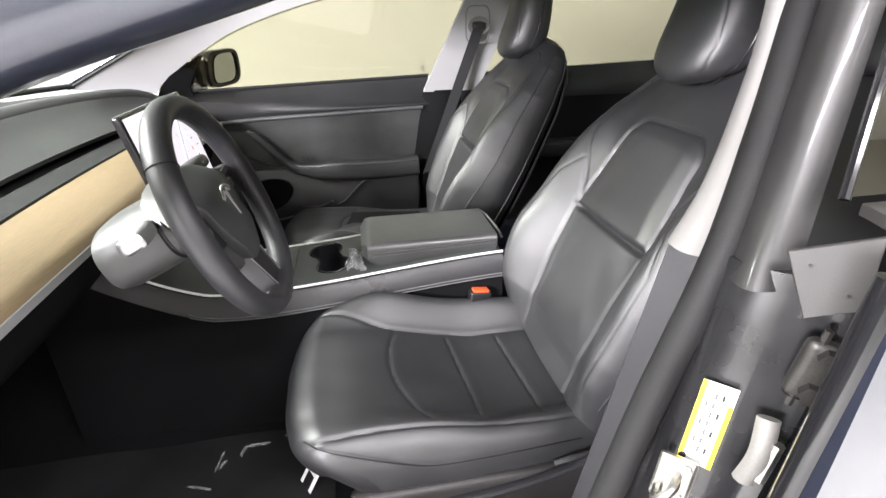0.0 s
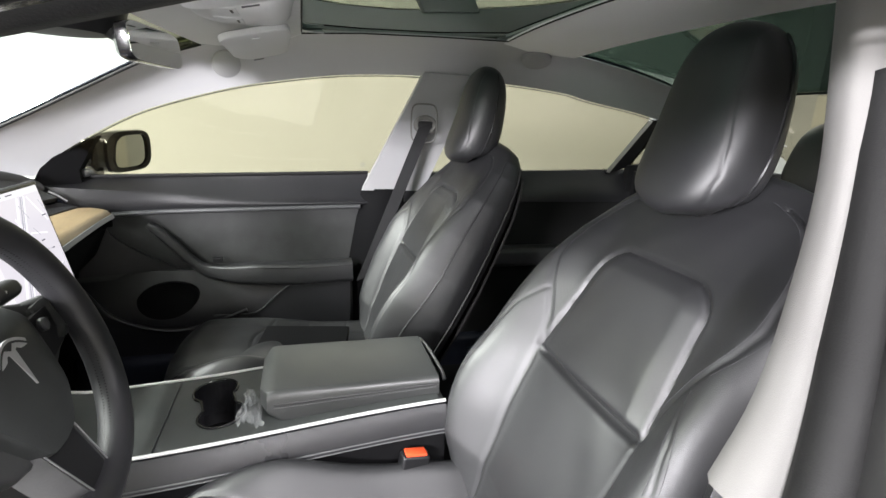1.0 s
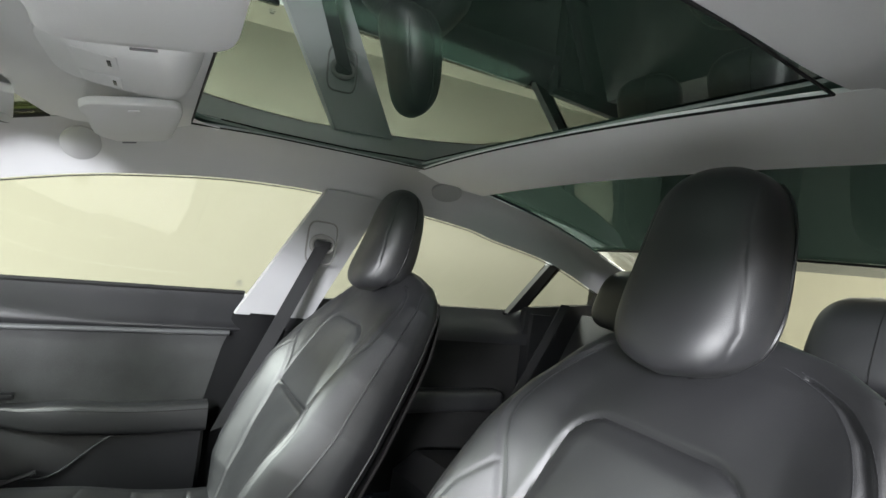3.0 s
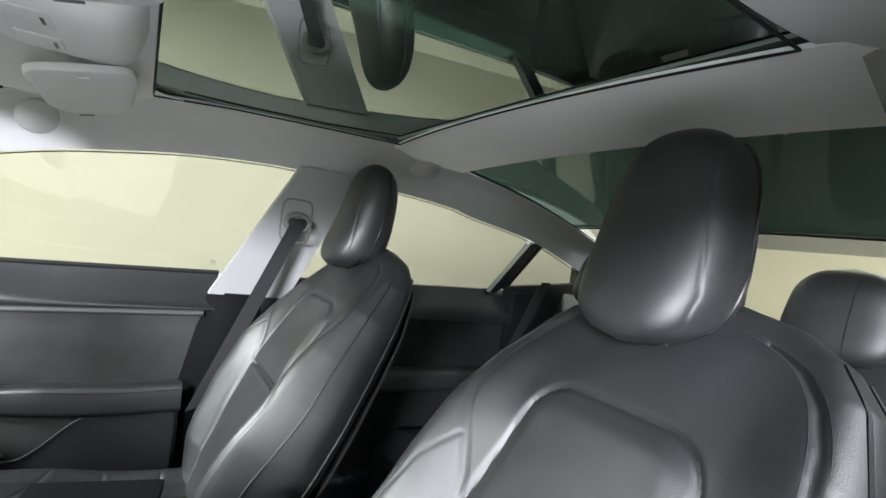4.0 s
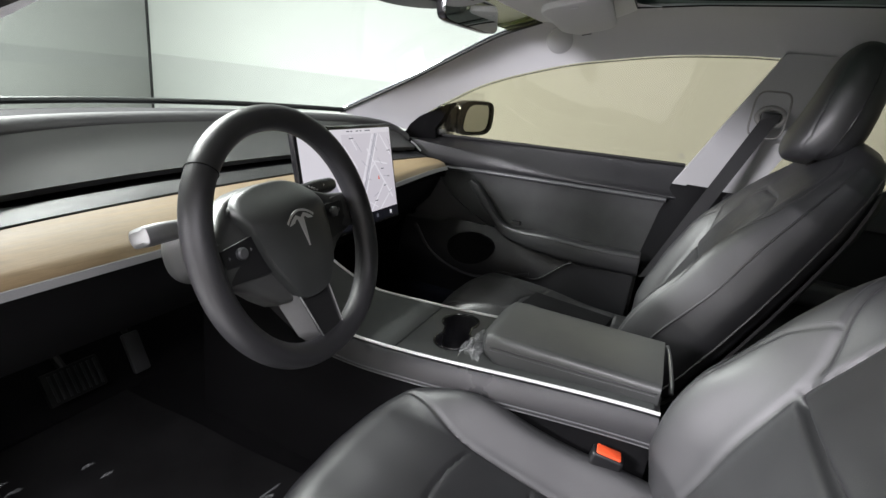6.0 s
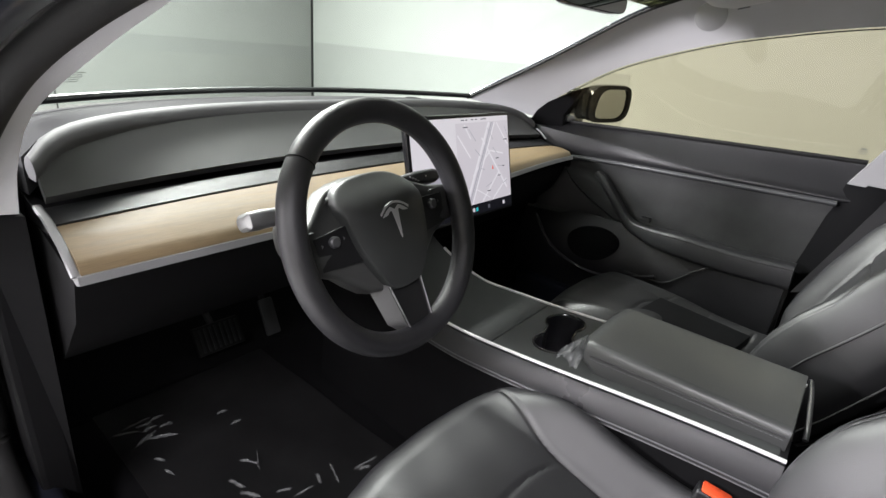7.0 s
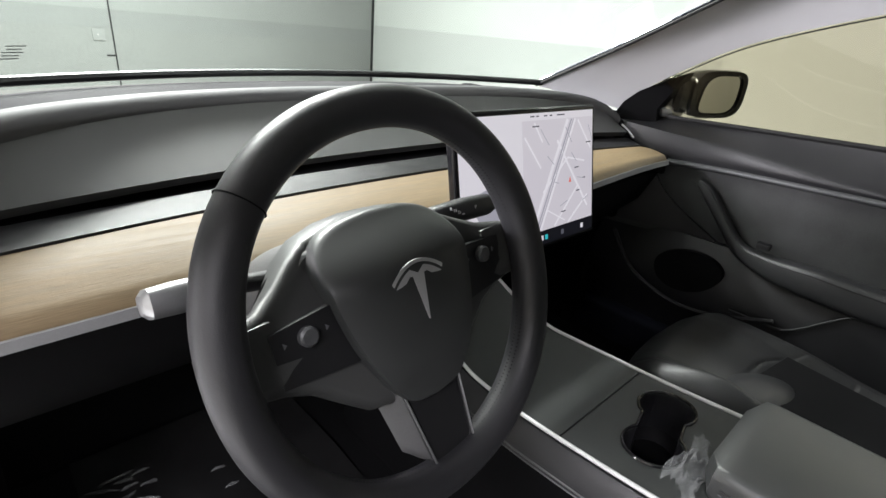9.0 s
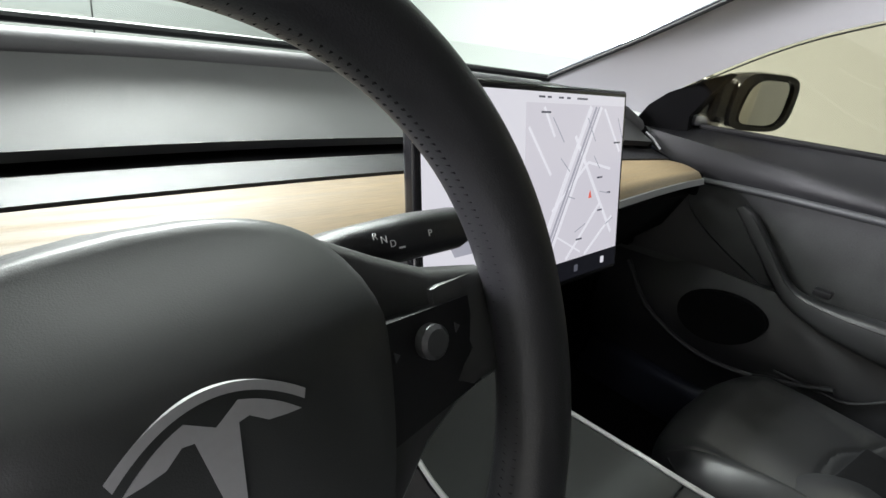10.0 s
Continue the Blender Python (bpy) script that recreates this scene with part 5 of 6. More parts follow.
def buckle():
    th = thing("belt_buckle", "black seat belt buckle with a red release button", "belt buckle", pose(0.455, -0.153, 0.457, 0, 8, 6))
    part("body", box(-0.026, -0.012, 0.0, 0.026, 0.016, 0.105, 0.006, 3), BLACK, th)
    part("release_button", box(-0.02, -0.009, 0.1, 0.02, 0.013, 0.1095, 0.003, 2), RED, th, "red release button")
    part("stem", box(-0.012, -0.006, -0.12, 0.012, 0.006, 0.01), WEBBING, th)


buckle()


def folder():
    th = thing("folder", "black document folder lying on the passenger seat", "folder", pose(0.274, 0.43, 0.505, 2, 0, -10))
    part("cover", box(-0.12, -0.09, 0.0, 0.12, 0.09, 0.026, 0.004, 2), MATTE, th)
    part("spine", box(-0.122, -0.088, 0.004, -0.118, 0.088, 0.022, 0.001), PLASTIC, th)
    pouch = rings([[(0.09 * e * math.cos(t), 0.055 * e * math.sin(t), z) for t in (2 * math.pi * i / 28 for i in range(28))] for z, e in ((0.0, 0.8), (0.008, 1.0), (0.02, 1.0), (0.03, 0.8), (0.033, 0.3))])
    p = tagged(part("pouch", pouch, LEATHER), "small soft black pouch on the passenger seat", "pouch")
    p.matrix_basis = pose(0.16, 0.36, 0.5, 0, -6, 60)


folder()


# ---- footwell ----
def pedals():
    th = thing("brake_pedal", "wide brake pedal with a ribbed metal-framed pad", "pedal", pose(-0.72, -0.303, 0.342, 0, -30, 0))
    part("pad", box(-0.008, -0.065, -0.04, 0.008, 0.065, 0.04, 0.006, 2), RUBBER, th)
    for k in range(8):
        part("rib", box(0.008, -0.052 + 0.0145 * k, -0.032, 0.012, -0.046 + 0.0145 * k, 0.032, 0.001), PLASTIC, th)
    part("arm", sweep([(-0.01, 0, 0), (-0.06, 0, 0.12), (-0.04, 0, 0.25)], 0.01, 8), BLACK, th)
    tb = thing("accelerator_pedal", "narrow hanging accelerator pedal", "pedal", pose(-0.72, -0.147, 0.345, 0, -25, 0))
    part("pad", box(-0.008, -0.022, -0.055, 0.008, 0.022, 0.055, 0.006, 2), DARK_SATIN, tb)
    part("arm", sweep([(-0.01, 0, 0.05), (-0.06, 0, 0.2)], 0.008, 8), BLACK, tb)
    def mat_top(u, v):
        return Vector((-0.72 + 0.82 * u, -0.62 + 0.44 * v, 0.247 + 0.003 * math.sin(15 * u) * math.sin(11 * v)))
    structure("floor_mat", sheet(mat_top, 30, 20, 0.006, (0, 0, -1)), MAT_FILM, "black floor mat under thin clear film", "floor mat", True)
    tag = thing("seat_tag", "white paper tag with a black mark hanging under the seat", "tag", pose(0.045, -0.36, 0.262, 20, -62, 10))
    part("paper", box(-0.045, -0.022, 0, 0.045, 0.022, 0.0008), PRINT_WHITE, tag)
    part("mark", box(-0.02, -0.012, 0.0008, 0.02, 0.012, 0.0014), BLACK, tag)
    for k in range(3):
        part("text_bar", box(-0.04, -0.016 + 0.012 * k, 0.0008, -0.024, -0.012 + 0.012 * k, 0.0014), BLACK, tag)


MAT_FILM = mat("filmed_floor_mat", (0.008, 0.008, 0.0083), 0.8, bump=0.8, scale=25, vary=0.3, stain=9, rough_vary=0.1, spec=0.2)
pedals()


# ---- roof things ----
def visor(name, m, sx, sy, label, side):
    th = thing(name, label, "sun visor", m, group="sun visors")
    loops = []
    for k in range(13):
        q = -1 + 2 * k / 12
        e = max(0.02, (1 - abs(q) ** 6) ** 0.5)
        loops.append([(sx / 2 * e * math.copysign(abs(math.cos(t)) ** 0.35, math.cos(t)) * (1 - 0.6 * smooth01(-0.6, 1, side * math.sin(t)) if math.cos(t) < 0 else 1), sy / 2 * e * math.copysign(abs(math.sin(t)) ** 0.35, math.sin(t)), 0.012 * q) for t in (2 * math.pi * i / 56 for i in range(56))])
    part("panel", rings(loops), HEADLINER, th)
    part("hinge_clip", box(-0.008, -sy / 2 + 0.012, -0.0135, 0.008, -sy / 2 + 0.018, -0.011, 0.001), HEADLINER, th)
    part("label_line", box(-0.012, sy / 2 - 0.02, -0.0135, 0.012, sy / 2 - 0.016, -0.0115), THREAD, th)
    return th


visor("sun_visor", Matrix.Translation((0.19, 0.37, 1.292)) @ Euler((radians(-4), radians(-14), radians(4))).to_matrix().to_4x4(), 0.15, 0.3, "folded pale grey passenger sun visor", 1)
visor("sun_visor", Matrix.Translation((0.21, -0.27, 1.292)) @ Euler((radians(4), radians(-12), radians(-4))).to_matrix().to_4x4(), 0.17, 0.34, "folded pale grey driver sun visor", -1)


def overhead():
    th = thing("overhead_console", "pale grey overhead console with two small lamp covers", "overhead console", pose(0.19, 0.08, 1.335))
    loops = []
    for z, e in ((0.02, 1.0), (-0.012, 0.98), (-0.024, 0.9), (-0.03, 0.7)):
        loops.append([(0.085 * e * math.copysign(abs(math.cos(t)) ** 0.45, math.cos(t)) + 0.2 * z, 0.13 * e * math.copysign(abs(math.sin(t)) ** 0.45, math.sin(t)), z) for t in (2 * math.pi * i / 48 for i in range(48))])
    part("body", rings(loops), HEADLINER, th)
    for sd in (-1, 1):
        cover = part("lamp_cover", box(-0.05, sd * 0.05 - 0.032, -0.0312, 0.0, sd * 0.05 + 0.032, -0.026, 0.004, 3), HEADLINER, th, "pale lamp cover")
        part("slot", box(-0.012, sd * 0.05 - 0.012, -0.0322, -0.008, sd * 0.05 + 0.012, -0.031, 0.0005), BLACK, cover)
    d = tagged(part("clip_cap", rings([[(r * math.cos(t), r * math.sin(t), z) for t in (2 * math.pi * i / 32 for i in range(32))] for z, r in ((0.01, 0.036), (0.0, 0.036), (-0.002, 0.033))]), SPEAKER), "round grey fabric cap in the headliner", "cap")
    d.matrix_basis = Matrix.Translation((0.097, 0.6, 1.26)) @ Euler((radians(-60), radians(-25), 0)).to_matrix().to_4x4()
    e = tagged(part("clip_cap", rings([[(r * math.cos(t), r * math.sin(t), z) for t in (2 * math.pi * i / 32 for i in range(32))] for z, r in ((0.01, 0.036), (0.0, 0.036), (-0.002, 0.033))]), SPEAKER), "round grey fabric cap in the headliner", "cap")
    e.matrix_basis = Matrix.Translation((1.02, 0.665, 1.338)) @ Euler((radians(-30), radians(6), 0)).to_matrix().to_4x4() @ Matrix.Diagonal((1.35, 1.2, 1, 1))


SPEAKER = mat("grey_speaker_cloth", (0.36, 0.36, 0.36), 0.95, bump=0.8, scale=1500)
overhead()


def inner_mirror():
    th = thing("rear_view_mirror", "frameless rear-view mirror on a dark stalk under the windscreen", "mirror", Matrix.Translation((0.07, -0.006, 1.238)) @ Euler((0, radians(-6), radians(-7.5))).to_matrix().to_4x4())
    out = [(0.098 * math.copysign(abs(math.cos(t)) ** 0.3, math.cos(t)), 0.027 * math.copysign(abs(math.sin(t)) ** 0.4, math.sin(t))) for t in (2 * math.pi * i / 56 for i in range(56))]
    part("housing", rings([[(x, y * e, z * e) for y, z in out] for x, e in ((-0.022, 0.8), (-0.012, 0.97), (0.0, 1.0), (0.004, 1.0))]), GLOSS, th)
    part("mirror_glass", rings([[(x, y * 0.985, z * 0.97) for y, z in out] for x in (0.0042, 0.0055)]), MIRROR, th, "silver mirror glass")
    part("stalk", sweep([(-0.015, 0, 0), (-0.06, 0.0, 0.03), (-0.1, 0.0, 0.05)], 0.014, 10), BLACK, th)
    s = thing("sensor_cover", "black sensor housing behind the rear-view mirror", "sensor housing", pose(-0.06, 0.0, 1.27))
    loops = [[(x * e, y * e, z) for x, y in arc(0, 0, 0.09, 0, 360, 24)[:-1]] for z, e in ((0.03, 1.1), (0.0, 1.0), (-0.02, 0.75))]
    part("shell", rings(loops), BLACK, s)


inner_mirror()


# ---- outside mirror and door details ----
def outside_mirror():
    th = thing("side_mirror", "black wing mirror outside the passenger window", "mirror", Matrix.Translation((-0.268, 0.942, 0.998)) @ Euler((0, 0, radians(-25))).to_matrix().to_4x4() @ Matrix.Diagonal((0.9, 0.84, 0.97, 1)))
    out = [(0.012 + 0.104 * math.copysign(abs(math.cos(t)) ** 0.5, math.cos(t)), 0.062 * math.copysign(abs(math.sin(t)) ** 0.6, math.sin(t)) + 0.008 * math.cos(t)) for t in (2 * math.pi * i / 56 for i in range(56))]
    part("housing", rings([[(x, y * e, z * e) for y, z in out] for x, e in ((-0.095, 0.6), (-0.085, 0.85), (-0.05, 1.03), (0.0, 1.1), (0.014, 1.06), (0.014, 0.9), (0.002, 0.88))]), GLOSS, th)
    part("mirror_glass", rings([[(x, y * 0.74 + 0.018 + 0.16 * z, z * 0.84) for y, z in out] for x in (0.0035, 0.007)]), MIRROR, th, "silver mirror glass")
    part("arm", box(-0.085, -0.15, -0.06, 0.006, -0.062, 0.045, 0.018, 3), GLOSS, th)
    part("foot", box(-0.05, -0.19, -0.07, 0.0, -0.1, -0.045, 0.01), SATIN, th, "satin foot")


outside_mirror()


def door_details():
    th = bpy.data.objects["front_door"]
    o = Vector((0, 0.8, 0.6))
    tri = [(-0.432, 0.905), (-0.43, 0.935), (-0.418, 0.962), (-0.392, 0.992), (-0.355, 1.018), (-0.3, 1.05), (-0.306, 1.035), (-0.345, 0.95), (-0.34, 0.905)]
    part("mirror_triangle", rings([[(x, 0.718 + 0.75 * (x + 0.43) + dy - o.y, z - o.z) for x, z in tri] for dy in (0.0, 0.04)]), MATTE, th, "black mirror corner", smooth=False)
    part("belt_seal", sweep([Vector((x, 0.822, belt(x) + 0.003)) - o for x in (-0.44, -0.2, 0.1, 0.3, 0.5)], 0.006, 8), RUBBER, th)
    for k, (w, h) in enumerate(((0.012, 0.0035), (0.02, 0.0015), (0.016, 0.0015))):
        part("etched_mark", box(0.482 - w / 2, 0.8235 - o.y, 0.984 - 0.005 * k - o.z, 0.482 + w / 2, 0.8245 - o.y, 0.984 - 0.005 * k + h - o.z), DARK_SATIN, th, "small grey etched mark on the pane")
    # speaker bowl and map pocket
    bowl = rings([[(-0.13 + r * math.cos(t) * 1.25 + 0.25 * r * math.sin(t) - o.x, y - o.y, 0.565 + r * (math.sin(t) if math.sin(t) < 0 else 0.75 * math.sin(t)) - o.z) for t in (2 * math.pi * i / 36 for i in range(36))] for y, r in ((0.738, 0.07), (0.7225, 0.069), (0.723, 0.065), (0.727, 0.045), (0.729, 0.02), (0.729, 0.0005))])
    part("speaker_bowl", bowl, MATTE, th, "dark recessed speaker bowl")
    def pocket(u, v):
        x = 0.0 + 0.43 * u
        top = 0.5 + 0.1 * smooth01(0.25, 0.6, u)
        return Vector((x, 0.70 + 0.02 * v, 0.33 + (top - 0.33) * v)) - o
    part("map_pocket", sheet(pocket, 20, 8, 0.01, (0, 1, 0)), PLASTIC, th)
    edge = [Vector((0.43 * k / 24, 0.716, 0.503 + 0.1 * smooth01(0.25, 0.6, k / 24))) - o for k in range(25)]
    part("pocket_edge", sweep(edge, 0.0025, 6), PLASTIC, th)
    sweep_pts = [Vector(p) - o for p in ((-0.36, 0.73, 0.6), (-0.28, 0.72, 0.51), (-0.15, 0.71, 0.465), (-0.03, 0.706, 0.475), (0.1, 0.712, 0.52))]
    part("lower_sweep", sweep(spline(sweep_pts, 30), 0.006, 8), PLASTIC, th)
    part("switch_panel", box(0.0, -0.046, 0.07, 0.03, -0.024, 0.083, 0.002), BLACK, th, "gloss black switch panel")


door_details()


def c_pillar():
    th = thing("rear_pillar_cover", "dark plastic cover between the rear side windows", "pillar cover", pose(1.5, 0.78, 1.0))
    o = Vector((1.5, 0.78, 1.0))
    quad = lambda u, v: Vector((1.43 + 0.085 * u + 0.125 * v, 0.80 - 0.05 * v, 0.97 + 0.025 * u + 0.2 * v)) - o
    part("cover", sheet(quad, 6, 8, 0.03, (0, 1, 0)), BLACK, th)
    low = lambda u, v: Vector((1.5 + 0.45 * u, 0.78 - 0.06 * u, 0.9 + (0.1 + 0.06 * u) * v)) - o
    part("quarter_panel", sheet(low, 8, 6, 0.03, (0, 1, 0)), BLACK, th)
    end = lambda u, v: Vector((1.8 + 0.2 * u, 0.74 - 0.05 * u, 1.0 + 0.12 * v)) - o
    part("quarter_end", sheet(end, 4, 4, 0.03, (0, 1, 0)), BLACK, th)
    pane = part("quarter_pane", sheet(lambda u, v: Vector((1.5 + 0.36 * u + 0.1 * v * (1 - u), 0.8 - 0.06 * v, 0.98 + 0.02 * u + (0.2 - 0.14 * u) * v)) - o, 6, 4, 0.004, (0, 1, 0)), SIDE_GLASS, th, "small tinted pane")
    pane.visible_shadow = False
    b2 = thing("seat_belt", "black webbing belt of the rear seat", "seat belt", pose(1.47, 0.6, 1.0))
    web = lambda u, v: Vector((0.03 - 0.2 * v + 0.04 * u, -0.02 * v, 0.04 - 0.35 * v))
    part("webbing", sheet(web, 2, 10, 0.002, (0, 1, 0)), WEBBING, b2)


c_pillar()


# ---- driver's door opening ----
def left_frame():
    low = [p for p in LEFT_LOW if p[0] < 0.8]
    down = [(-0.45, -0.765, 0.78), (-0.48, -0.77, 0.65), (-0.5, -0.775, 0.52), (-0.5, -0.78, 0.41), (-0.4, -0.78, 0.365)]
    sill = [(-0.1, -0.78, 0.36), (0.3, -0.78, 0.365), (0.42, -0.77, 0.4), (0.465, -0.745, 0.52), (0.53, -0.725, 0.72)]
    up = [(0.598, -0.705, 0.9), (0.665, -0.655, 1.05), (0.73, -0.59, 1.2)]
    ring = spline(low[::-1][2:] + down + sill + up, 220)
    structure("door_seal_left", sweep([p + Vector((-0.005, -0.022, -0.002)) for p in ring], 0.02, 10), RUBBER, "thick black rubber seal round the open doorway", "door seal", True)
    rail = spline(low[::-1], 70)
    structure("roof_rail_left", sweep([p + Vector((-0.01, -0.085, 0.012)) for p in rail], 0.042, 14), PAINT, "glossy dark blue-grey painted roof rail", "roof rail", True)
    post = spline([low[0]] + down, 50)
    structure("hinge_post_left", sweep([p + Vector((-0.06, -0.08, 0.0)) for p in post], 0.048, 14), PAINT, "dark painted front door post", "door post", True)
    def kick(u, v):
        x = -0.41 + 0.04 * u - 0.06 * (1 - v)
        return Vector((x, -0.757 + 0.04 * u, 0.3 + 0.565 * v))
    structure("post_trim_left", sheet(kick, 6, 12, 0.12, (-1, 0, 0)), MATTE, "black plastic lower post trim", "post trim", True)
    h = thing("door_check_strap", "bare metal door check strap on the front post", "check strap", pose(-0.5, -0.86, 0.52))
    part("strap", box(-0.02, -0.08, -0.02, 0.02, 0.02, 0.02, 0.006), METAL, h)
    part("bolt", rings([[(0.022 + x, -0.03 + r * math.cos(t), r * math.sin(t)) for t in (2 * math.pi * i / 12 for i in range(12))] for x, r in ((0, 0.012), (0.01, 0.012))]), METAL, h)


left_frame()


def b_pillar_left():
    th = thing("pillar_cover", "pale grey driver-side pillar cover widening at its foot", "pillar cover", pose(0.62, -0.66, 0.9))
    o = Vector((0.62, -0.66, 0.9))
    front = spline([(0.572, -0.665, 0.9), (0.605, -0.66, 0.96), (0.635, -0.645, 1.03), (0.67, -0.62, 1.12), (0.7, -0.585, 1.21), (0.74, -0.54, 1.3)], 25)
    back = spline([(0.606, -0.712, 0.896), (0.632, -0.7, 0.96), (0.658, -0.678, 1.03), (0.69, -0.648, 1.12), (0.722, -0.612, 1.21), (0.765, -0.57, 1.3)], 25)
    f = lambda u, v: front[round(v * 24)].lerp(back[round(v * 24)], u) + Vector((-0.012, -0.006, 0)) * math.sin(math.pi * u) - o
    part("upper_cover", sheet(f, 8, 24, 0.012, (0.6, 0.8, 0)), TRIM_GLARE_CUT, th, "pale grey plastic")
    f2 = lambda u, v: Vector((0.46 + 0.112 * v + 0.04 * u, -0.67 - 0.07 * u, 0.36 + 0.54 * v)) - o
    part("lower_cover", sheet(f2, 6, 16, 0.015, (0.6, 0.8, 0)), PLASTIC, th, "black grained plastic")
    p = thing("door_post", "dark painted centre door post with latch plate", "door post", pose(0.6, -0.8, 0.6))
    o2 = Vector((0.6, -0.8, 0.6))
    def skin(u, v):
        z = 0.3 + 0.62 * v
        p = Vector((0.566, -0.798, 0.742)) + Vector((0.16, -0.127, 0)) * (0.7 * u - 0.2) + Vector((0.226, 0.032, 1)) * (z - 0.742)
        return p + Vector((0.62, 0.78, -0.15)) * 0.03 * abs(2 * u - 1) ** 4 - Vector((0.62, 0.78, -0.15)) * 0.012 * math.exp(-(((u - 0.82) / 0.07) ** 2)) - o2
    part("post_skin", sheet(skin, 14, 14, 0.01, (0.6, 0.8, 0)), POST_DARK, p)
    def upper(u, v):
        v = v * 1.17 - 0.17
        a = Vector((0.617, -0.727, 0.96)).lerp(Vector((0.78, -0.6, 1.34)), v)
        b = Vector((0.65, -0.775, 0.965)).lerp(Vector((0.805, -0.645, 1.34)), v)
        return a.lerp(b, u) + Vector((-0.02, -0.015, 0)) * math.sin(math.pi * u) - o2
    part("upper_post", sheet(upper, 10, 10, 0.01, (0.6, 0.8, 0)), POST_GREY, p, "dusty dark grey upper post")
    plate_c = [Vector(c) - o2 for c in ((0.592, -0.81, 0.952), (0.647, -0.849, 0.977), (0.639, -0.857, 0.91), (0.605, -0.834, 0.892))]
    back_n = Vector((0.62, 0.78, -0.15))
    part("corner_plate", rings([[c + back_n * d + (sum(plate_c, Vector()) / 4 - c) * e for c in plate_c] for d, e in ((0.006, 0.0), (0.001, 0.0), (0.0, 0.03))]), DUSTY, p, "flat dusty grey corner plate", smooth=False)
    for c in plate_c[:3:2]:
        part("pin", sweep([c.lerp(sum(plate_c, Vector()) / 4, 0.5), c.lerp(sum(plate_c, Vector()) / 4, 0.5) - back_n * 0.002], 0.0016, 8), BLACK, p)
    out_n = Vector((-0.61, -0.78, 0.16)).normalized()
    up_n = Vector((0.018, 0.007, 0.105)).normalized()
    up_n = (up_n - out_n * up_n.dot(out_n)).normalized()
    side_n = up_n.cross(out_n)
    def on_post(c, lift=0.0):
        m = Matrix((side_n, up_n, out_n)).transposed().to_4x4()
        m.translation = Vector(c) + out_n * lift
        return m
    s = thing("information_label", "white label with yellow side bands on the door post", "label", on_post((0.564, -0.8, 0.742), 0.004))
    part("paper", box(-0.0175, -0.052, 0, 0.0175, 0.052, 0.001), PRINT_WHITE, s)
    part("yellow_band", box(-0.0175, -0.052, 0.001, -0.0125, 0.052, 0.0016), YELLOW, s, "yellow warning band")
    part("yellow_band", box(0.0125, -0.052, 0.001, 0.0175, 0.03, 0.0016), YELLOW, s, "yellow warning band")
    part("seal_mark", rings([[(-0.013 + 0.004 * math.cos(t), -0.046 + 0.004 * math.sin(t), z) for t in (2 * math.pi * k / 16 for k in range(16))] for z in (0.001, 0.0022)]), BLACK, s)
    for k in range(7):
        for c in range(3):
            if (k * 2 + c) % 4:
                part("text_bar", box(-0.009 + 0.007 * c, -0.036 + 0.0115 * k, 0.001, -0.0065 + 0.007 * c, -0.029 + 0.0115 * k, 0.0014), THREAD if c < 2 else BLACK, s)
    st = thing("door_striker", "bare metal door striker bolted to the post", "door striker", on_post((0.534, -0.804, 0.672), 0.002))
    part("plate", box(-0.02, -0.03, 0, 0.02, 0.03, 0.006, 0.005, 3), METAL, st)
    part("loop", sweep(spline([(-0.012, -0.014, 0.004), (-0.014, -0.014, 0.03), (-0.008, -0.004, 0.038), (0.0, 0.008, 0.03), (0.002, 0.01, 0.004)], 24), 0.0055, 8), METAL, st)
    for dy in (-0.02, 0.02):
        part("bolt", rings([[(0.008 + r * math.cos(t), dy + r * math.sin(t), z) for t in (2 * math.pi * i / 6 for i in range(6))] for z, r in ((0.004, 0.007), (0.011, 0.007))]), METAL, st)
    ck = thing("door_check", "pale plastic-capped check strap on the door post", "check strap", on_post((0.592, -0.838, 0.742), 0.006))
    part("cap", sweep(spline([(0, -0.04, 0), (0.003, 0.0, 0.01), (0.0, 0.04, 0.004)], 14), 0.011, 10, flat=0.7), PALE_CAP, ck)
    part("pin", sweep([(0.012, -0.03, 0.006), (0.014, 0.02, 0.012)], 0.006, 8), METAL, ck)
    hg = part("hinge", sweep([(0.0, 0.0, -0.045), (0.0, 0.0, 0.045)], 0.004, 6), DIRTY, p, "dirty metal hinge with two bolts")
    hg.matrix_basis = pose(0.012, -0.048, 0.245, 0, 8, -40)
    part("leaf", box(-0.012, -0.006, -0.034, 0.05, 0.006, 0.034, 0.01, 3), DIRTY, hg)
    for dz in (-0.02, 0.02):
        part("bolt", rings([[(0.01 + r * math.cos(t), y, dz + r * math.sin(t)) for t in (2 * math.pi * i / 6 for i in range(6))] for y, r in ((-0.006, 0.011), (-0.016, 0.011))]), DIRTY, hg)
    part("knuckle", sweep([(0.05, -0.01, -0.045), (0.05, -0.01, 0.045)], 0.012, 12), DIRTY, hg)


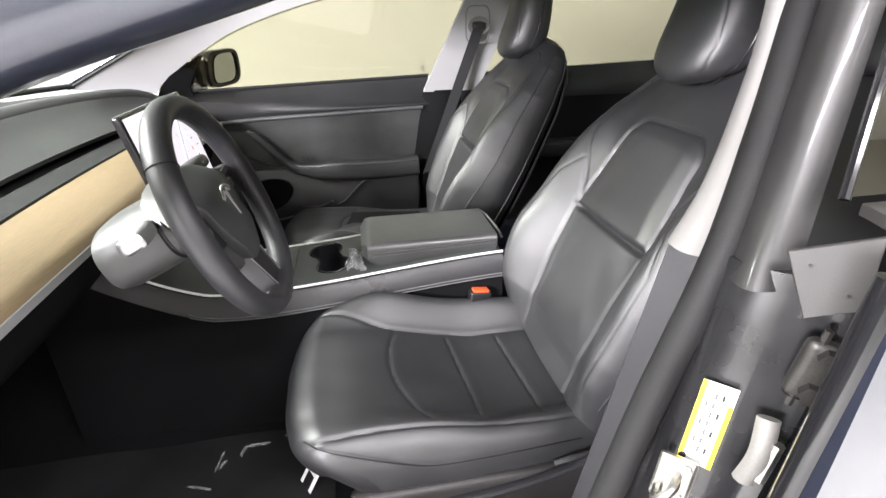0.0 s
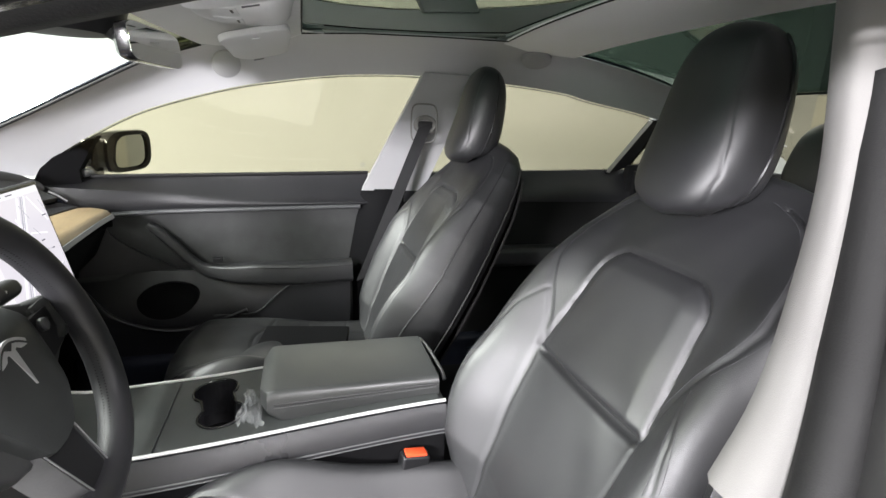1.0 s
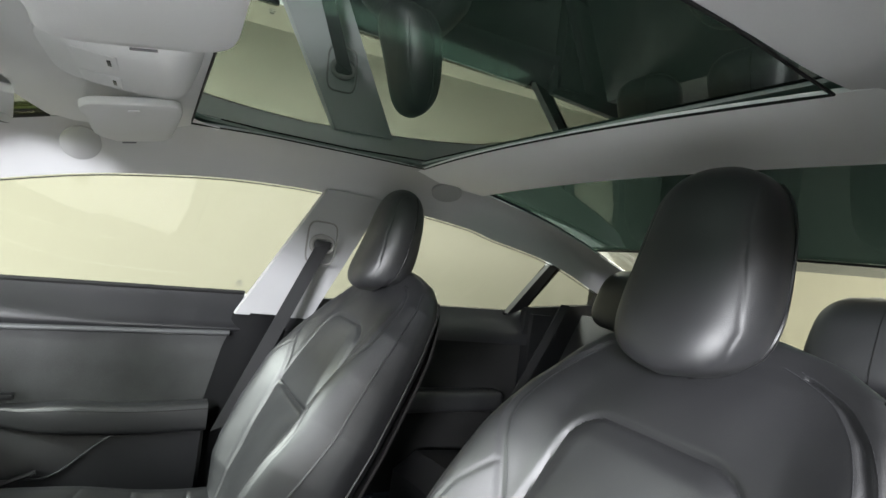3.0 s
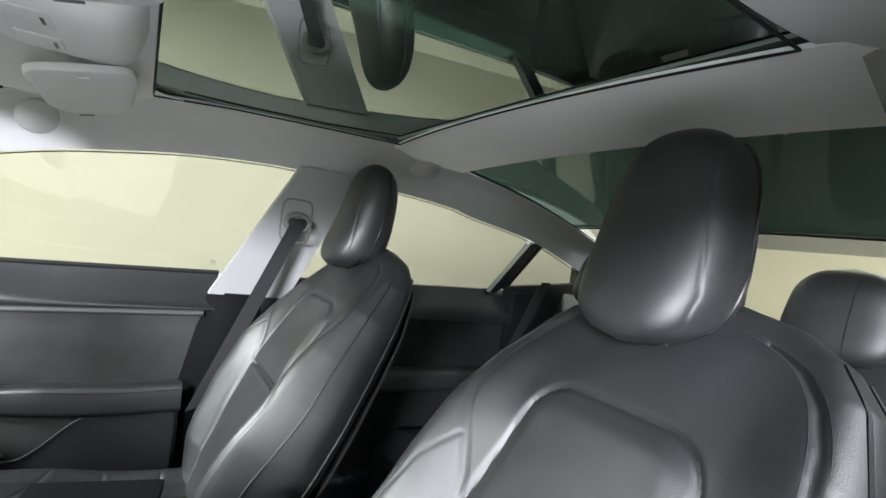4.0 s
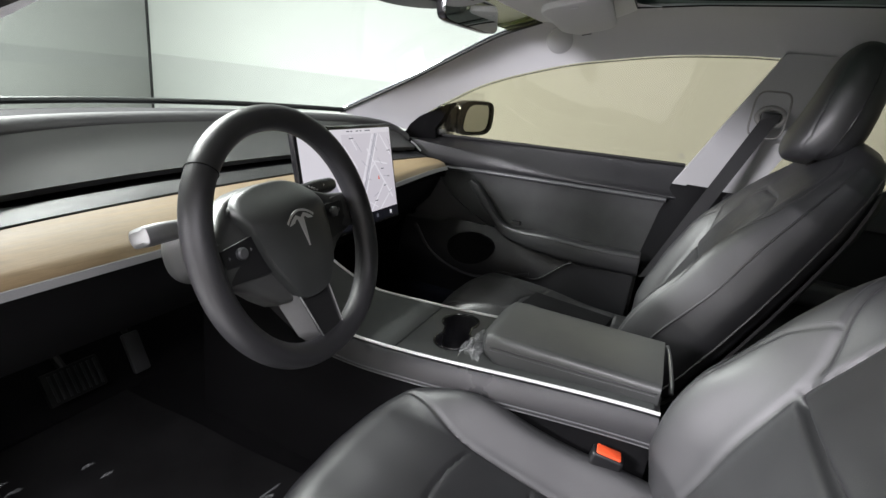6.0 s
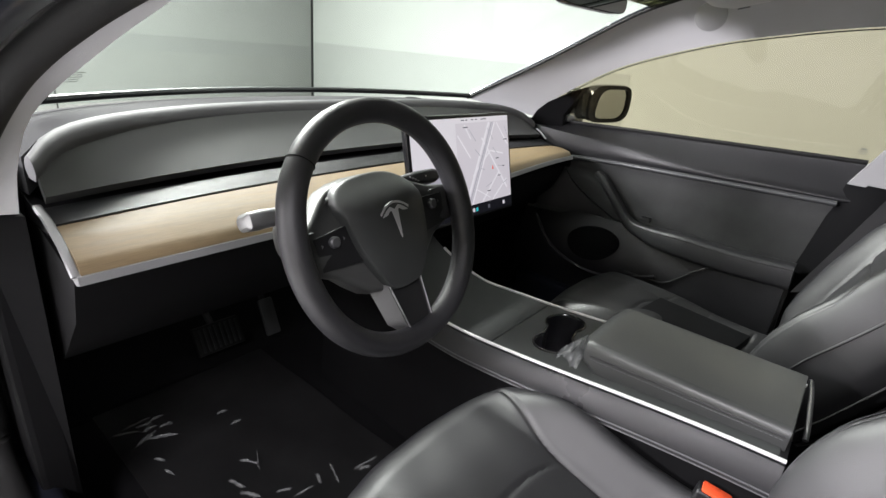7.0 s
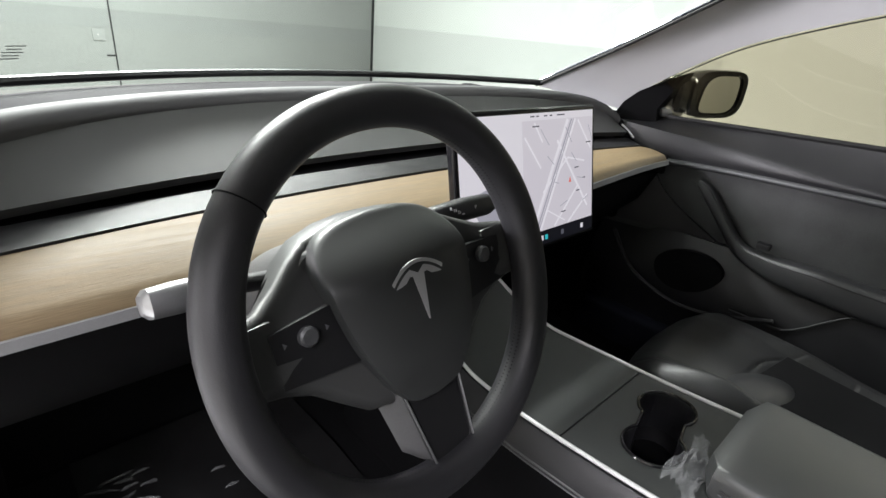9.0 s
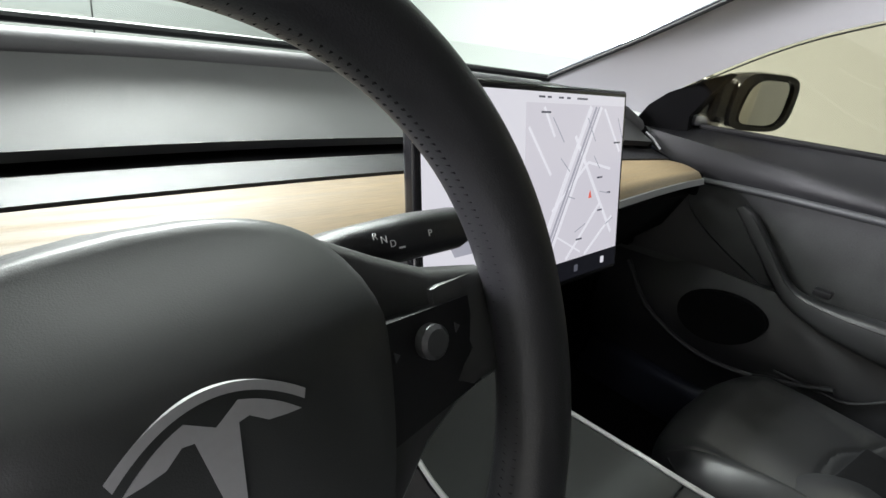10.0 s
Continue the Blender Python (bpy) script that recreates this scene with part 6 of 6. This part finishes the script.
POST_DARK = mat("dark_post_paint", (0.013, 0.013, 0.014), 0.28, vary=0.12, stain=12, coat=0.5)
DUSTY = mat("dusty_grey_plastic", (0.034, 0.033, 0.031), 0.5, bump=0.2, scale=700, vary=0.12, stain=12)
PALE_CAP = mat("pale_grey_cap", (0.16, 0.155, 0.145), 0.5, vary=0.15, stain=30)
POST_GREY = mat("dusty_grey_paint", (0.02, 0.0197, 0.0195), 0.42, vary=0.15, stain=12, coat=0.15)
YELLOW = mat("yellow_print", (0.8, 0.6, 0.02), 0.5, vary=0.05)
DIRTY = mat("dusty_dark_metal", (0.05, 0.048, 0.044), 0.45, metal=0.5, vary=0.3, stain=30)
b_pillar_left()


def rear_left_door():
    th = thing("rear_door", "closed dark blue-grey rear door with tinted glass", "car door", pose(0.568, -0.945, 0.6, 0, 0, 2))
    sk = lambda u, v: Vector((0.9 * u - 0.02 - 0.09 * (1 - v) * (1 - u), -0.012 * math.sin(math.pi * v) + 0.02 * u - 0.02 * smooth01(0.62, 0.5, v) + 0.012 * smooth01(0.5, 0.1, v), -0.3 + 0.68 * v))
    part("outer_skin", sheet(sk, 14, 28, 0.01, (0, 1, 0)), PAINT, th)
    inn = lambda u, v: Vector((0.65 * u + 0.28 - 0.09 * (1 - v) * (1 - u), 0.12, -0.3 + 0.68 * v))
    part("inner_panel", sheet(inn, 8, 8, 0.02, (0, -1, 0)), PLASTIC, th)
    part("front_edge", sweep([(-0.1, 0.012, -0.3), (-0.055, 0.012, 0.05), (-0.012, 0.014, 0.39)], 0.013, 10), GLOSS, th)
    part("belt_ledge", sheet(lambda u, v: Vector((0.1 + 0.03 * v + 0.8 * u, 0.04 + 0.12 * v, 0.365 + 0.015 * math.sin(math.pi / 2 * v))), 8, 6, 0.012, (0, 0, -1)), DUSTY, th, "dusty dark belt moulding")
    gl = part("window_pane", sheet(lambda u, v: Vector((0.1 + 0.16 * v * (1 - u) + 0.78 * u, 0.155 + 0.135 * v, 0.39 + 0.34 * v)), 6, 6, 0.004, (0, 1, 0)), DARK_PANE, th, "tinted window pane")
    gl.visible_shadow = False
    part("window_frame", sweep([(0.094, 0.15, 0.39), (0.174, 0.218, 0.56), (0.254, 0.286, 0.73)], 0.005, 8), GLOSS, th)


DARK_PANE = glass("tinted_side_glass", (0.3, 0.29, 0.26), reflect=0.3, sheen=(1.0, 0.96, 0.88))
rear_left_door()


def front_left_door():
    th = thing("front_door", "opened dark driver's door with black inner panel", "car door", pose(-0.6, -0.93, 0.6, 0, 0, -112))
    part("inner_panel", sheet(lambda u, v: Vector((0.95 * u, 0.03 * math.sin(math.pi * v), -0.28 + 0.62 * v)), 12, 10, 0.06, (0, -1, 0)), PLASTIC, th)
    part("outer_skin", sheet(lambda u, v: Vector((0.97 * u, -0.11 - 0.02 * math.sin(math.pi * v), -0.3 + 0.66 * v)), 12, 10, 0.01, (0, 1, 0)), PAINT, th)
    gl = part("window_pane", sheet(lambda u, v: Vector((0.05 + 0.85 * u, -0.06 + 0.03 * v, 0.36 + 0.3 * v * smooth01(-0.1, 0.5, u))), 10, 6, 0.004, (0, 1, 0)), SIDE_GLASS, th, "clear window pane")
    gl.visible_shadow = False


front_left_door()


# ---- body round the cabin ----
def car_body():
    th = thing("car_body", "dark blue-grey painted car body round the cabin", "car body", pose(-0.95, 0.03, 0.3))
    o = Vector((-0.95, 0.03, 0.3))
    def bonnet(u, v):
        y = -0.8 + 1.66 * v
        k = abs(y - 0.03) / 0.83
        return Vector((-0.96 - 1.05 * u + 0.12 * k**2 * u, y, 0.925 - 0.2 * u**1.6 - 0.07 * k**3)) - o
    part("bonnet", sheet(bonnet, 20, 20, 0.012, (0, 0, -1)), PAINT, th)
    def nose(u, v):
        y = -0.8 + 1.66 * u
        k = abs(y - 0.03) / 0.83
        return Vector((-2.01 + 0.12 * k**2 - 0.06 * math.sin(math.pi * v), y, 0.725 - 0.07 * k**3 - 0.5 * v)) - o
    part("front_bumper", sheet(nose, 20, 8, 0.02, (1, 0, 0)), PAINT, th)
    def tail(u, v):
        y = -0.78 + 1.62 * u
        k = abs(y - 0.03) / 0.83
        return Vector((2.5 - 0.12 * k**2 + 0.05 * math.sin(math.pi * v), y, 0.98 - 0.05 * k**3 - 0.7 * v)) - o
    part("rear_bumper", sheet(tail, 20, 8, 0.02, (-1, 0, 0)), PAINT, th)
    def boot(u, v):
        y = -0.78 + 1.62 * v
        k = abs(y - 0.03) / 0.83
        return Vector((2.3 + 0.2 * u - 0.12 * k**2 * u, y, 0.985 - 0.005 * u - 0.05 * k**3)) - o
    part("boot_lid", sheet(boot, 6, 20, 0.012, (0, 0, -1)), PAINT, th)
    for sd in (-1, 1):
        y = 0.03 + sd * 0.87
        part("front_wing", sheet(lambda u, v: Vector((-1.95 + 1.37 * u, y - sd * 0.06 * (1 - u) ** 2, 0.86 - 0.1 * (1 - u) ** 2 - 0.42 * v * (1 - 0.5 * math.exp(-(((-1.95 + 1.37 * u + 1.33) / 0.3) ** 4))))) - o, 24, 6, 0.012, (0, -sd, 0)), PAINT, th)
        part("rear_wing", sheet(lambda u, v: Vector((1.5 + 0.95 * u, y - sd * 0.05 * u**2, 0.93 - 0.6 * v * (1 - 0.5 * math.exp(-(((1.5 + 0.95 * u - 1.68) / 0.3) ** 4))))) - o, 24, 6, 0.012, (0, -sd, 0)), PAINT, th)
        for x in (-1.33, 1.68):
            def ring(r, d):
                return [(x + r * math.cos(t), y - sd * d, 0.33 + r * math.sin(t)) for t in (2 * math.pi * k / 40 for k in range(40))]
            wheel = part("wheel", rings([[Vector(c) - o for c in ring(r, d)] for r, d in ((0.33, 0.22), (0.335, 0.1), (0.32, 0.02), (0.24, 0.012))]), RUBBER, th, "black rubber tyre")
            part("rim", rings([[Vector(c) - o for c in ring(r, d)] for r, d in ((0.238, 0.03), (0.236, 0.012), (0.2, 0.022), (0.05, 0.008))]), DARK_SATIN, wheel, "dark satin rim")


car_body()
for door, x0, x1 in (("front_door", -0.56, 0.55), ("rear_door", 0.56, 1.49)):
    th = bpy.data.objects[door]
    o = th.matrix_basis.translation
    part("outer_skin", sheet(lambda u, v: Vector((x0 + (x1 - x0) * u, 0.905 + 0.012 * math.sin(math.pi * v), 0.27 + 0.63 * v)) - o, 10, 8, 0.01, (0, -1, 0)), PAINT, th, "dark blue-grey painted skin")


# ---- sticker and etched text low on the windscreen ----
STICKER_BLUE = mat("blue_print", (0.08, 0.32, 0.8), 0.4, vary=0.05)
STICKER_WHITE = mat("sticker_white", (0.85, 0.86, 0.87), 0.4, vary=0.04)
# thin vinyl that lets daylight through
STICKER_WHITE.node_tree.nodes["Principled BSDF"].inputs["Alpha"].default_value = 0.3
STICKER_BLUE.node_tree.nodes["Principled BSDF"].inputs["Alpha"].default_value = 0.7


def on_windscreen(centre):
    n = Vector((0.533, 0.222, -0.816)).normalized()
    v = (Vector((0.076, 0.028, 0.058)) - n * Vector((0.076, 0.028, 0.058)).dot(n)).normalized()
    u = v.cross(n)
    m = Matrix((u, v, n)).transposed().to_4x4()
    m.translation = Vector(centre) + n * 0.002
    return m


def windscreen_marks():
    th = thing("windscreen_sticker", "round white sticker with a blue ring on the windscreen", "sticker", on_windscreen((-0.592, -0.612, 1.0385)))
    disc = lambda r, z: [(r * math.cos(t), r * math.sin(t), z) for t in (2 * math.pi * k / 48 for k in range(48))]
    part("disc", rings([disc(0.037, 0.0), disc(0.037, 0.0004)]), STICKER_WHITE, th)
    part("ring", rings([disc(0.034, 0.0005), disc(0.034, 0.0008), disc(0.029, 0.0008), disc(0.029, 0.0005)], caps=False), STICKER_BLUE, th, "blue printed ring")
    for k, w in enumerate((0.018, 0.022, 0.015)):
        part("text_bar", box(-w, 0.008 - 0.009 * k, 0.0005, w, 0.011 - 0.009 * k, 0.0008), GREY_BAND, th)
    et = thing("etched_text", "small dark lines of etched writing on the windscreen glass", "glass marking", on_windscreen((-0.631, -0.56, 1.0275)))
    for k, w in enumerate((0.012, 0.009, 0.013, 0.01, 0.012)):
        part("text_bar", box(-w, 0.016 - 0.008 * k, 0.0, w, 0.018 - 0.008 * k, 0.0004), DARK_SATIN, et)


windscreen_marks()
